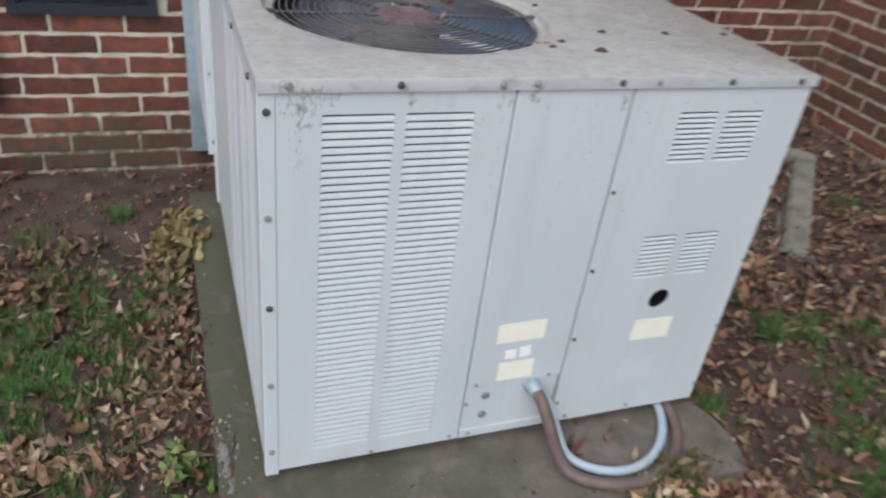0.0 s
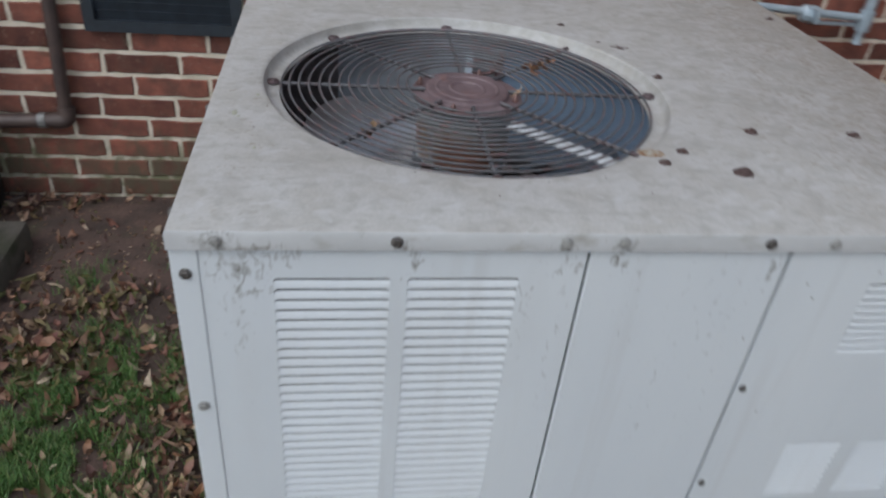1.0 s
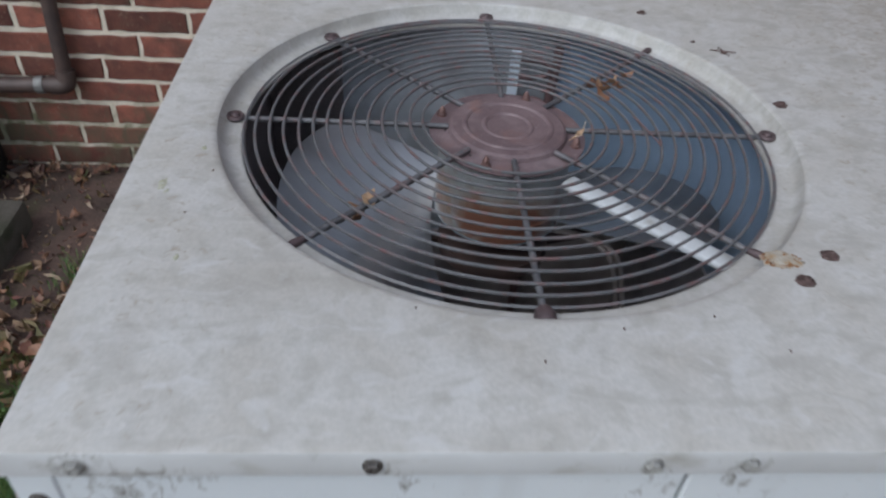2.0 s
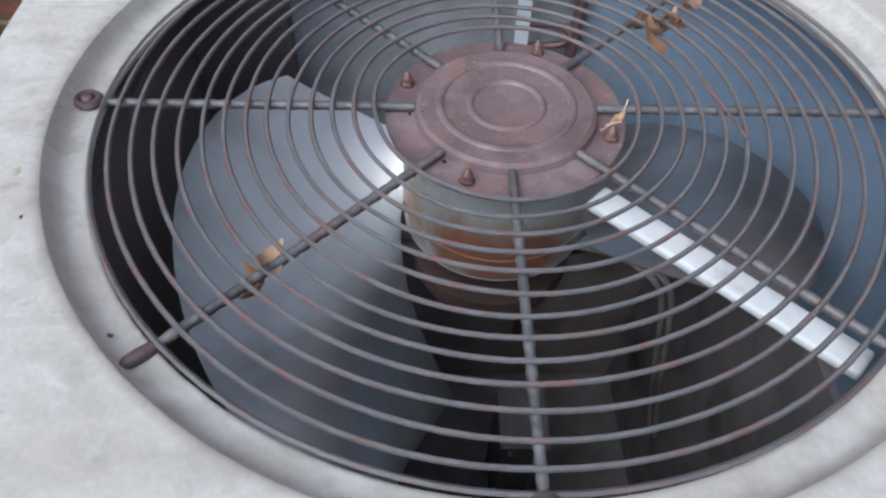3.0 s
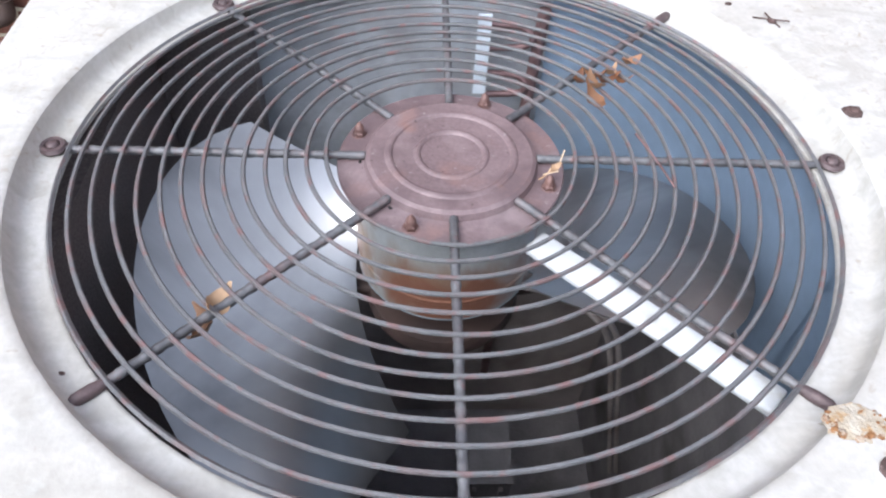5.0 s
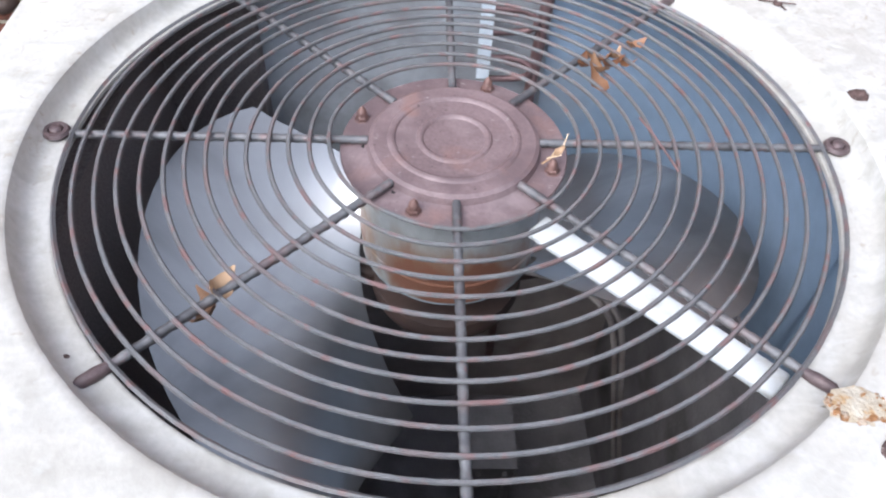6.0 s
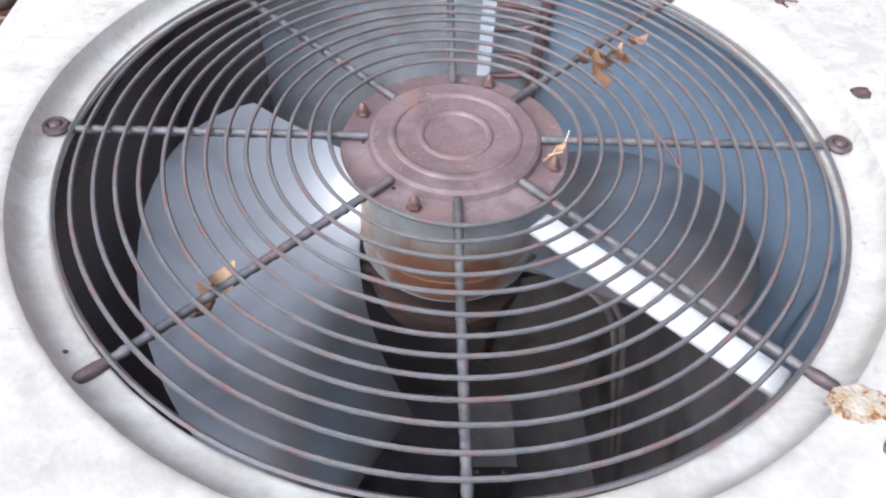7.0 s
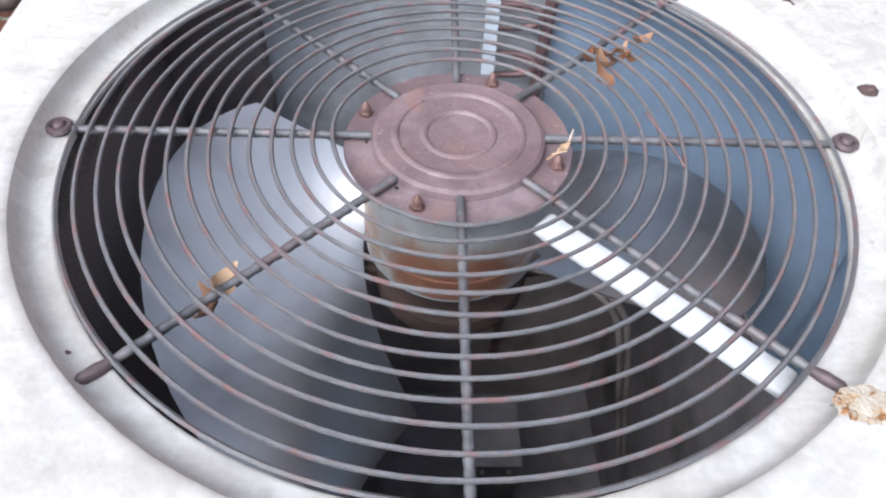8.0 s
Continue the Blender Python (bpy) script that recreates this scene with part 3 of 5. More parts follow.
def louvre_mesh(name, w, h, deep, gap):
    """A louvre pressed inwards: flush along its foot and ends, leaning back towards its head, a gap with round corners over it."""
    n, rad = 12, 0.42 * h
    xs = [rad * (1 - math.cos(math.pi * i / 10)) for i in range(6)]
    xs = xs + [rad + (w - 2 * rad) * i / 4 for i in range(1, 4)] + [w - x for x in reversed(xs)]
    prof = [0.0, 0.3, 0.55, 0.75, 0.9, 1.0]
    v, f = [], []
    for x in xs:
        d = min(x, w - x)
        slot = h if d >= rad else h - rad + math.sqrt(max(0.0, rad * rad - (rad - d) ** 2))
        e = min(1.0, d / rad) ** 0.4
        for q in prof:
            v.append((x, deep * e * q ** 1.7, (slot - gap * e) * q))
    m = len(prof)
    for i in range(len(xs) - 1):
        for j in range(m - 1):
            f.append((i * m + j, (i + 1) * m + j, (i + 1) * m + j + 1, i * m + j + 1))
    for side in (0, 1):
        k = len(v)
        v.append((w if side else 0.0, 0.0, h))
        for i in range(7):
            a = math.pi / 2 * i / 6
            x = rad - rad * math.cos(a)
            v.append((w - x if side else x, 0.0, h - rad + rad * math.sin(a)))
        for i in range(1, 7):
            f.append((k, k + i + 1, k + i) if side else (k, k + i, k + i + 1))
    return mesh_of(name, v, f, PAINT, 60)


def screw_mesh(name, r, h, material, axis="y"):
    """A hexagon head on a washer."""
    v, f = join(lathe([(r * 1.25, 0), (r * 1.25, h * 0.25), (r * 1.0, h * 0.35)], 12), lathe([(r, h * 0.3), (r, h * 0.85), (r * 0.8, h), (r * 0.35, h), (r * 0.3, h * 0.8)], 6, cap=True))
    if axis == "y":
        v = [(x, -z, y) for x, y, z in v]
    elif axis == "x":
        v = [(-z, x, y) for x, y, z in v]
    return mesh_of(name, v, f, material, 30)


def annulus_square(x0, x1, z0, z1, cx, cz, r, y, seg=32):
    """A square of sheet facing -y with a round hole, and the hole's short collar."""
    v, f = [], []
    for k in range(seg):
        w = 2 * math.pi * k / seg
        c, s = math.cos(w), math.sin(w)
        t = min(((x1 - cx) if c > 0 else (x0 - cx)) / c if abs(c) > 1e-6 else 9, ((z1 - cz) if s > 0 else (z0 - cz)) / s if abs(s) > 1e-6 else 9)
        v += [(cx + c * t, y, cz + s * t), (cx + r * c, y, cz + r * s), (cx + r * c, y + 0.006, cz + r * s)]
    for k in range(seg):
        a, b = 3 * k, 3 * ((k + 1) % seg)
        f += [(a, b, b + 1, a + 1), (a + 1, b + 1, b + 2, a + 2)]
    return v, f


# front: louvred coil panel
PITCH, ROWS = 0.0121, 55
LZ = 0.775
rows_z = [LZ - PITCH * (i + 1) for i in range(ROWS)]
cols_l = [(0.087, 0.1935), (0.209, 0.3155)]
louvre_panel = part("louvred_panel", strips(0.0247, 0.3772, UB + 0.004, 0.81, cols_l, [(z + 0.0008, z + 0.0116) for z in rows_z]), GRIMY_PAINT, unit)
LV = louvre_mesh("louvre", 0.1065, 0.0108, 0.0024, 0.0035)
for a, b in cols_l:
    for z in rows_z:
        part("louvre", LV, PAINT, louvre_panel, at=(a, 0, z + 0.0008))
# control panel and its lower service plate
control = part("control_panel", soft_box(0.381, 0.583, 0.0, 0.014, 0.206, 0.81, 0.0015, 1), GRIMY_PAINT, unit)
service = part("service_plate", join(box_geo(0.381, 0.5795, 0.003, 0.014, 0.092, 0.2045), box_geo(0.381, 0.5835, 0.0, 0.014, UB + 0.003, 0.0915)), PAINT, unit)
# right panel with two pairs of vents and a round opening
cols_r = [(0.685, 0.760), (0.7795, 0.8545)]
vent_rows = [[0.7655 - 0.0096 * (i + 1) for i in range(10)], [0.522 - 0.0096 * (i + 1) for i in range(10)]]
HX, HZ, HR = 0.7665, 0.3705, 0.0235
sheet_hi = strips(0.5865, UW - 0.001, HZ + 0.035, 0.81, cols_r, [(z + 0.0006, z + 0.0090) for zz in vent_rows for z in zz])
sheet_lo = join(box_geo(0.5865, UW - 0.001, 0.0, 0.012, UB + 0.002, HZ - 0.035), box_geo(0.5865, HX - 0.035, 0.0, 0.012, HZ - 0.035, HZ + 0.035), box_geo(HX + 0.035, UW - 0.001, 0.0, 0.012, HZ - 0.035, HZ + 0.035))
right_panel = part("burner_panel", join(sheet_hi, sheet_lo, annulus_square(HX - 0.035, HX + 0.035, HZ - 0.035, HZ + 0.035, HX, HZ, HR, 0.0)), PAINT, unit)
LV2 = louvre_mesh("vent_louvre", 0.075, 0.0084, 0.0028, 0.0037)
for zz in vent_rows:
    for a, b in cols_r:
        for z in zz:
            part("vent_louvre", LV2, PAINT, right_panel, at=(a, 0, z + 0.0006))
part("flue_cavity", lathe([(0.03, 0.0), (0.03, 0.12)], 24, cap=True), BLACK, right_panel, "dark round flue opening").matrix_basis = Matrix.Translation(Vector((HX, 0.008, HZ))) @ Matrix.Rotation(radians(-90), 4, "X")
# corner post, sides, back, base
part("corner_post", soft_box(0.0, 0.0245, -0.0015, 0.02, UB - 0.006, 0.812, 0.0012, 1), PAINT, unit)
side_x = [(0.022, 0.62), (0.624, 1.03)]
cols_s = [(0.06, 0.1665), (0.18, 0.2865), (0.33, 0.4365), (0.45, 0.5565)]
rows_s = rows_z
LVS = LV.copy()
LVS.transform(Matrix(((0, 1, 0, 0), (1, 0, 0, 0), (0, 0, 1, 0), (0, 0, 0, 1))))
LVS.flip_normals()
for a, b in side_x:
    cut = cols_s if a < 0.1 else []
    v, f = strips(a, b, UB + 0.004, 0.81, cut, [(z + 0.0008, z + 0.0116) for z in rows_s] if cut else [])
    side = part("side_panel", ([(0.002 + y, x, z) for x, y, z in v], [tuple(reversed(q)) for q in f]), PAINT, unit)
    for c, d in cut:
        for z in rows_s:
            part("louvre", LVS, PAINT, side, at=(0.002, c, z + 0.0008))
part("rear_post", soft_box(-0.004, 0.03, 1.035, UD, UB - 0.004, 0.812, 0.003, 1), PAINT, unit)
part("outer_side", box_geo(UW - 0.012, UW, 0.013, UD, UB, 0.81), PAINT, unit)
part("back_panel", box_geo(0.031, UW - 0.013, UD - 0.012, UD, UB, 0.81), PAINT, unit)
part("base_pan", box_geo(0.016, UW - 0.016, 0.016, UD - 0.016, UB + 0.002, UB + 0.014), BOARD, unit)
for yy in (0.03, UD - 0.09):
    part("base_rail", box_geo(0.02, UW - 0.02, yy, yy + 0.05, SLAB_Z - 0.002, UB + 0.001), GALV_IN, unit)
part("inner_divider", box_geo(0.566, 0.571, 0.02, UD - 0.02, 0.630, 0.807), LINING, unit)
part("insulation_board", box_geo(0.560, 0.571, 0.02, UD - 0.02, UB + 0.015, 0.629), BOARD, unit, "dusty dark brown insulation board")
bend = [(0.5655 - 0.0025, 0.30)] + [(0.413 + 0.150 * math.cos(radians(a)), 0.4435 + 0.150 * math.sin(radians(a))) for a in range(0, 91, 6)]
v = [(x + d * (x - 0.413) / 0.15, y + d * max(0.0, y - 0.4435) / 0.15, z) for d in (0.0, 0.0015) for x, y in bend for z in (0.560, 0.8065)]
n = len(bend)
f = [(2 * i, 2 * i + 1, 2 * i + 3, 2 * i + 2) for i in range(n - 1)] + [(2 * n + 2 * i, 2 * n + 2 * i + 2, 2 * n + 2 * i + 3, 2 * n + 2 * i + 1) for i in range(n - 1)] + [(2 * i + 1, 2 * n + 2 * i + 1, 2 * n + 2 * i + 3, 2 * i + 3) for i in range(n - 1)]
part("curved_lining", (v, f), LINING, unit, "bluish galvanised lining bent round the corner", smooth=60)
part("rear_divider", box_geo(0.02, 0.565, 0.598, 0.603, 0.50, 0.807), REAR, unit)
part("rear_board", box_geo(0.02, 0.559, 0.594, 0.603, UB + 0.015, 0.499), GALV_IN, unit)


# top cover: folded sheet with a pressed ring round the fan opening
def top_cover():
    seg = 96
    x0, x1, y0, y1 = -0.001, UW + 0.003, -0.005, UD + 0.004
    v, f = [], []
    e = 0.004
    rings = []

    def square(x0, x1, y0, y1, z):
        def fn(w):
            c, s = math.cos(w), math.sin(w)
            t = min((x1 - FX) / c if c > 1e-9 else (x0 - FX) / c if c < -1e-9 else 9, (y1 - FY) / s if s > 1e-9 else (y0 - FY) / s if s < -1e-9 else 9)
            return (FX + c * t, FY + s * t, z)
        return fn

    def circle(r, z):
        return lambda w: (FX - 0.0015 + r * math.cos(w), FY - 0.001 + r * math.sin(w), z)

    # flat sheet: a grid of rings from the square towards the circle
    corners = [(x0, y0), (x1, y0), (x1, y1), (x0, y1)]
    angles = sorted([2 * math.pi * (i + 0.5) / seg for i in range(seg)])
    for c in corners:
        w = math.atan2(c[1] - FY, c[0] - FX) % (2 * math.pi)
        i = min(range(len(angles)), key=lambda q: abs(angles[q] - w))
        angles[i] = w

    def loop_a(fn):
        k = len(v)
        for w in angles:
            v.append(fn(w))
        rings.append(k)

    loop_a(square(x0, x1, y0, y1, UT - 0.0205))
    loop_a(square(x0, x1, y0, y1, UT - e))
    loop_a(square(x0 + e * 0.3, x1 - e * 0.3, y0 + e * 0.3, y1 - e * 0.3, UT - e * 0.3))
    loop_a(square(x0 + e, x1 - e, y0 + e, y1 - e, UT))

    def crease(d, z):
        def fn(w):
            q = 0.2600 + d
            return (FX + 0.0005 + q * math.cos(w), FY - 0.0003 + q * math.sin(w), z)
        return fn

    for d, z in ((0.006, 0), (0.0018, -0.0003), (0.0, -0.0016), (-0.0012, -0.0058), (-0.0024, -0.0100), (-0.0040, -0.0130), (-0.0066, -0.0147), (-0.0105, -0.0154)):
        loop_a(crease(d, UT + z))
    for q, z in ((0.2415, -0.0156), (0.2400, -0.0158), (0.2392, -0.0164), (0.2388, -0.0176), (0.2387, -0.0190)):
        loop_a(circle(q, UT + z))
    for a, b in zip(rings, rings[1:]):
        for i in range(seg):
            j = (i + 1) % seg
            f.append((a + i, a + j, b + j, b + i))
    return v, f


top = part("top_cover", top_cover(), TOP_PAINT, unit, "weathered stained sheet-metal top with pressed fan ring", smooth=32)
top.data.materials.append(FLANGE)
for poly in top.data.polygons[:96 * 2]:
    poly.material_index = 1

# screws
SC = screw_mesh("screw", 0.0046, 0.004, SCREW)
SCP = screw_mesh("painted_screw", 0.0046, 0.004, SCREW_PALE)
for x, pale in ((0.041, 1), (0.197, 0), (0.353, 1), (0.4085, 1), (0.555, 0), (0.622, 1), (0.765, 0), (0.910, 0)):
    part("screw", SCP if pale else SC, SCREW, unit, at=(x, -0.005, 0.8182))
for z, pale in ((0.781, 0), (0.616, 1), (0.451, 0), (0.287, 1), (0.125, 1)):
    part("screw", SCP if pale else SC, SCREW, unit, at=(0.0122, -0.0015, z))
SC2 = screw_mesh("panel_screw", 0.0036, 0.0034, SCREW)
SC2P = screw_mesh("pale_panel_screw", 0.0034, 0.0032, SCREW_PALE)
for x, z in ((0.594, 0.620), (0.594, 0.4565), (0.594, 0.295), (0.594, 0.125), (0.940, 0.6105), (0.940, 0.4457), (0.940, 0.279), (0.940, 0.1157), (0.40, 0.212), (0.556, 0.212), (0.385, 0.165), (0.40, 0.0825), (0.36, 0.083), (0.2, 0.079), (0.62, 0.083), (0.77, 0.085)):
    part("screw", SC2P if z < 0.22 or x > 0.9 else SC2, SCREW, unit, at=(x, 0.0, z))
RV = screw_mesh("rivet", 0.0011, 0.0012, SCREW_PALE)
for x, z in ((0.616, 0.766), (0.628, 0.748), (0.69, 0.781), (0.835, 0.780), (0.897, 0.573), (0.624, 0.582), (0.570, 0.694)):
    part("rivet", RV, SCREW, unit, at=(x, 0.0, z))
SC3 = screw_mesh("side_screw", 0.0045, 0.004, SCREW, "x")
for y in (0.05, 0.28, 0.52, 0.78, 1.0):
    part("screw", SC3, SCREW, unit, at=(-0.004, y, 0.8125))
for z in (0.25, 0.45, 0.66):
    part("screw", SC3, SCREW, unit, at=(-0.004, 1.06, z))
for i, (x, y, s) in enumerate(((0.642, 0.222, 1.0), (0.581, 0.116, 1.35), (0.778, 0.2205, 1.0), (0.530, 0.1645, 0.85), (0.499, 0.136, 0.85), (0.586, 0.393, 0.85), (0.914, 0.2215, 0.9), (0.541, 0.533, 0.35), (0.5015, 0.610, 0.7), (0.915, 0.704, 0.8))):
    geo = join(lump(0.0085 * s, 0.0075 * s, 0.0028 * s, i, 5, 12, 0.10), place(lump(0.0045 * s, 0.0042 * s, 0.0026 * s, i + 40, 4, 10, 0.08), Matrix.Translation((0.001, 0, 0.0022 * s))))
    part("rusted_screw", geo, RUST_SCREW, top, at=(x, y, UT), smooth=50)
# plugs, labels, rust crust
for z in (0.179, 0.128):
    v, f = lathe([(0.0085, 0), (0.0085, 0.003), (0.0065, 0.0042)], 20, cap=True)
    part("knockout_plug", ([(x, -y2, z2) for x, z2, y2 in v], f), PLUG, service, at=(0.4245, 0.003, z), smooth=30)
for x0, x1, z0, z1, tilt, parent, mat_ in ((0.4255, 0.524, 0.3115, 0.3555, -1, control, CREAM), (0.440, 0.515, 0.216, 0.2605, -1, control, CREAM), (0.449, 0.472, 0.270, 0.291, 2, control, WHITE), (0.479, 0.502, 0.271, 0.2955, -6, control, WHITE), (0.726, 0.815, 0.271, 0.322, 1, right_panel, CREAM)):
    cx, cz = (x0 + x1) / 2, (z0 + z1) / 2
    g = place(box_geo(x0 - cx, x1 - cx, -0.0008, 0, z0 - cz, z1 - cz), Matrix.Rotation(radians(tilt), 4, "Y"))
    part("label_plate", g, mat_, parent, "blank sun-bleached cream label", at=(cx, -0.0002, cz))
part("label_residue", box_geo(0.722, 0.806, -0.0004, 0, 0.154, 0.218), FADED, right_panel, "faint pale patch where a label came off")
rnd = random.Random(77)
part("lifted_paint_flake", lump(0.0150, 0.0092, 0.0011, 77, 6, 26, 0.24), FLAKE, top, "cream lifted paint flake over rust", at=(0.4905, 0.159, UT - 0.0002), smooth=60)
for i in range(22):
    w = 2 * math.pi * rnd.random()
    heavy = 0.5 + 0.5 * math.cos(w - 3.9)
    q = rnd.uniform(0.72, 1.18)
    wide = 0.35 + 0.75 * heavy * rnd.uniform(0.5, 1.2)
    at = (0.4905 + 0.0130 * q * math.cos(w), 0.159 + 0.0074 * q * math.sin(w), UT - 0.0001)
    part("rust_spot", lump(0.0026 * wide, 0.0020 * wide, 0.0011, 60 + i, rough=0.45), STAIN_RUST, top, "crusty orange rust spot", at=at, smooth=60)

# ---------------------------------------------------------------- fan guard
guard = part("fan_guard", lathe([(0.2390, UT - 0.0135), (0.2405, UT - 0.0120), (0.2390, UT - 0.0105), (0.2375, UT - 0.0120), (0.2390, UT - 0.0135)], 96, FX, FY), WIRE, unit, "dark rusty wire fan guard", smooth=60)
RING_Z, SPOKE_Z = 0.8185, 0.8145
radii = [0.0795 + 0.01245 * i for i in range(13)]
for i, r in enumerate(radii):
    pts = []
    for k in range(96):
        w = 2 * math.pi * k / 96
        rr = r + 0.0005 * math.sin(3 * w + i) + 0.0003 * math.sin(7 * w + 2.3 * i)
        pts.append((FX + rr * math.cos(w), FY + rr * math.sin(w), RING_Z + 0.0006 * math.sin(2 * w + 1.3 * i)))
    part("guard_ring", tube(pts, 0.0015, 6, closed=True), WIRE, guard, smooth=60)


def spoke_geo(tab):
    pts, rad = [], []
    n = 120
    for i in range(n + 1):
        r = 0.055 + (0.2515 - 0.055) * i / n
        d = min(abs(r - q) for q in radii)
        pts.append((r, 0, SPOKE_Z))
        rad.append(0.0027 + 0.0003 * math.exp(-(d / 0.0022) ** 2) + 0.0002 * math.sin(r * 900))
    g = tube(pts, rad, 8)
    if tab:
        return g, None
    eye = tube([(0.2495 + 0.0062 * math.cos(2 * math.pi * k / 20), 0.0062 * math.sin(2 * math.pi * k / 20), SPOKE_Z + 0.0018) for k in range(20)], 0.0024, 6, closed=True)
    knob = place(lathe([(0.0042, 0), (0.0042, 0.003), (0.003, 0.0042)], 8, cap=True), Matrix.Translation((0.2495, 0, SPOKE_Z + 0.001)))
    return g, join(eye, knob)


SPOKE = layered(WIRE, "grimy_spoke_wire", 55, 0.42, 0.62, (0.085, 0.085, 0.092))
for k, tab in enumerate((False, True, False, False, False, True, True, True)):
    m = Matrix.Translation((FX, FY, 0)) @ Matrix.Rotation(radians(45 * k - 0.6), 4, "Z")
    rod, eye = spoke_geo(tab)
    part("guard_spoke", place(rod, m), SPOKE, guard, smooth=60)
    if eye:
        part("spoke_end", place(eye, m), SLEEVE, guard, "dark rusty screw eye", smooth=50)
    if tab:
        fat = {1: 0.0040, 5: 0.0037, 6: 0.0080, 7: 0.0036}[k]
        sleeve = tube([(0.2385, 0, SPOKE_Z), (0.2400, 0, SPOKE_Z), (0.2460, 0, SPOKE_Z + 0.0006), (0.2545, 0, SPOKE_Z + 0.0012), (0.2575, 0, SPOKE_Z + 0.0012)], [0.0030, fat * 0.8, fat, fat * 0.95, fat * 0.55], 12)
        part("spoke_end", place(sleeve, m), SLEEVE, guard, "rusty brown end cap", smooth=50)
hub_profile = [(0.0725, 0.8085), (0.0732, 0.8098), (0.0725, 0.811), (0.0585, 0.8115), (0.0560, 0.8125), (0.0545, 0.8165), (0.0520, 0.8180), (0.0430, 0.8180), (0.0418, 0.8190), (0.0400, 0.8194), (0.0385, 0.8188), (0.0375, 0.8175),
               (0.0245, 0.8172), (0.0235, 0.8184), (0.0220, 0.8188), (0.0205, 0.8182), (0.0195, 0.8170), (0.008, 0.8168)]
part("hub_plate", lathe(hub_profile, 72, FX, FY, cap=True), RUST, guard, "rusty brown pressed round motor plate", smooth=25)
for w in (182.5, 229):
    part("rivet_hole", place(lathe([(0.0017, 0), (0.0015, 0.0006)], 10, cap=True), Matrix.Translation((FX + 0.0578 * math.cos(radians(w)), FY + 0.0578 * math.sin(radians(w)), 0.8113))), BLACK, guard, "small dark rivet hole")
for w in (67, 157, 246.6, 338.6):
    x, y = FX + 0.0650 * math.cos(radians(w)), FY + 0.0650 * math.sin(radians(w))
    nut = join(lathe([(0.0056, 0), (0.0056, 0.0012), (0.0047, 0.0018)], 14), lathe([(0.0043, 0.001), (0.0043, 0.0038), (0.0036, 0.0046)], 6), lathe([(0.0034, 0.004), (0.0031, 0.0075), (0.0019, 0.0102), (0.0007, 0.0115)], 12, cap=True))
    part("acorn_nut", nut, STUD, guard, "coppery pointed mounting nut", at=(x, y, 0.8098), smooth=35)

# ---------------------------------------------------------------- motor and fan
MOTOR_BOT = 0.7195
motor = part("fan_motor", lathe([(0.03, 0.806), (0.058, 0.805), (0.0622, 0.800), (0.0628, 0.79), (0.0628, 0.745), (0.0634, 0.744), (0.0634, 0.741), (0.0628, 0.740), (0.0628, MOTOR_BOT + 0.006), (0.059, MOTOR_BOT), (0.03, MOTOR_BOT - 0.004), (0.012, MOTOR_BOT - 0.005)], 56, FX, FY, cap=True), MOTOR, unit, "grey cylindrical fan motor with rust patches", smooth=30)
part("rim_band", lathe([(0.0612, MOTOR_BOT + 0.0035), (0.0626, MOTOR_BOT + 0.004), (0.0626, MOTOR_BOT + 0.0055), (0.0612, MOTOR_BOT + 0.006)], 56, FX, FY), GALV, motor, "bright steel rim band", smooth=40)
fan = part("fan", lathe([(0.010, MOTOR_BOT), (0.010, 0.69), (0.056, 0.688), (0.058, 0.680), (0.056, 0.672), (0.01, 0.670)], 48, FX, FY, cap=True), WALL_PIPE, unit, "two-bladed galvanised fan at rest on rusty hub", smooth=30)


def blade_geo(start, sweep=110):
    """A broad pitched blade: level along most of its tip, dropping and curving towards the trailing edge."""
    nr, na = 14, 26
    v, f = [], []
    for i in range(nr + 1):
        u = i / nr
        r = 0.066 + (0.2175 - 0.066) * u
        for j in range(na + 1):
            t = j / na
            a = radians(start + sweep * t + 7 * u ** 1.4 * (1 - t) + 5 * math.sin(math.pi * u) * (0.5 - t))
            tip = 1 - 0.15 * (abs(2 * t - 1) ** 4.5) * u ** 2
            z = 0.757 - 0.034 * t - 0.100 * t ** 2.2 - 0.015 * (1 - u) - 0.040 * t * (1 - u) ** 1.5
            v.append((FX + r * tip * math.cos(a), FY + r * tip * math.sin(a), z))
    w = na + 1
    for i in range(nr):
        for j in range(na):
            f.append((i * w + j, (i + 1) * w + j, (i + 1) * w + j + 1, i * w + j + 1))
    k = len(v)
    v += [(x, y, z - 0.0016) for x, y, z in v]
    f += [tuple(reversed([q + k for q in fc])) for fc in f[:]]
    edge = [j for j in range(w)] + [i * w + na for i in range(1, nr + 1)] + [nr * w + j for j in range(na - 1, -1, -1)] + [i * w for i in range(nr - 1, 0, -1)]
    for a, b in zip(edge, edge[1:] + edge[:1]):
        f.append((a, b, b + k, a + k))
    return v, f


# both blades carry the painted falloff towards their tips
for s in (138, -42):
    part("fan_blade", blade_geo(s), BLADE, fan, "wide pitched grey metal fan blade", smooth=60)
    mid = radians(s + 42)
    arm = [(FX + q * math.cos(mid), FY + q * math.sin(mid), z) for q, z in ((0.05, 0.680), (0.09, 0.690), (0.15, 0.708))]
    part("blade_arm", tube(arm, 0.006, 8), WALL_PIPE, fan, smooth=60)

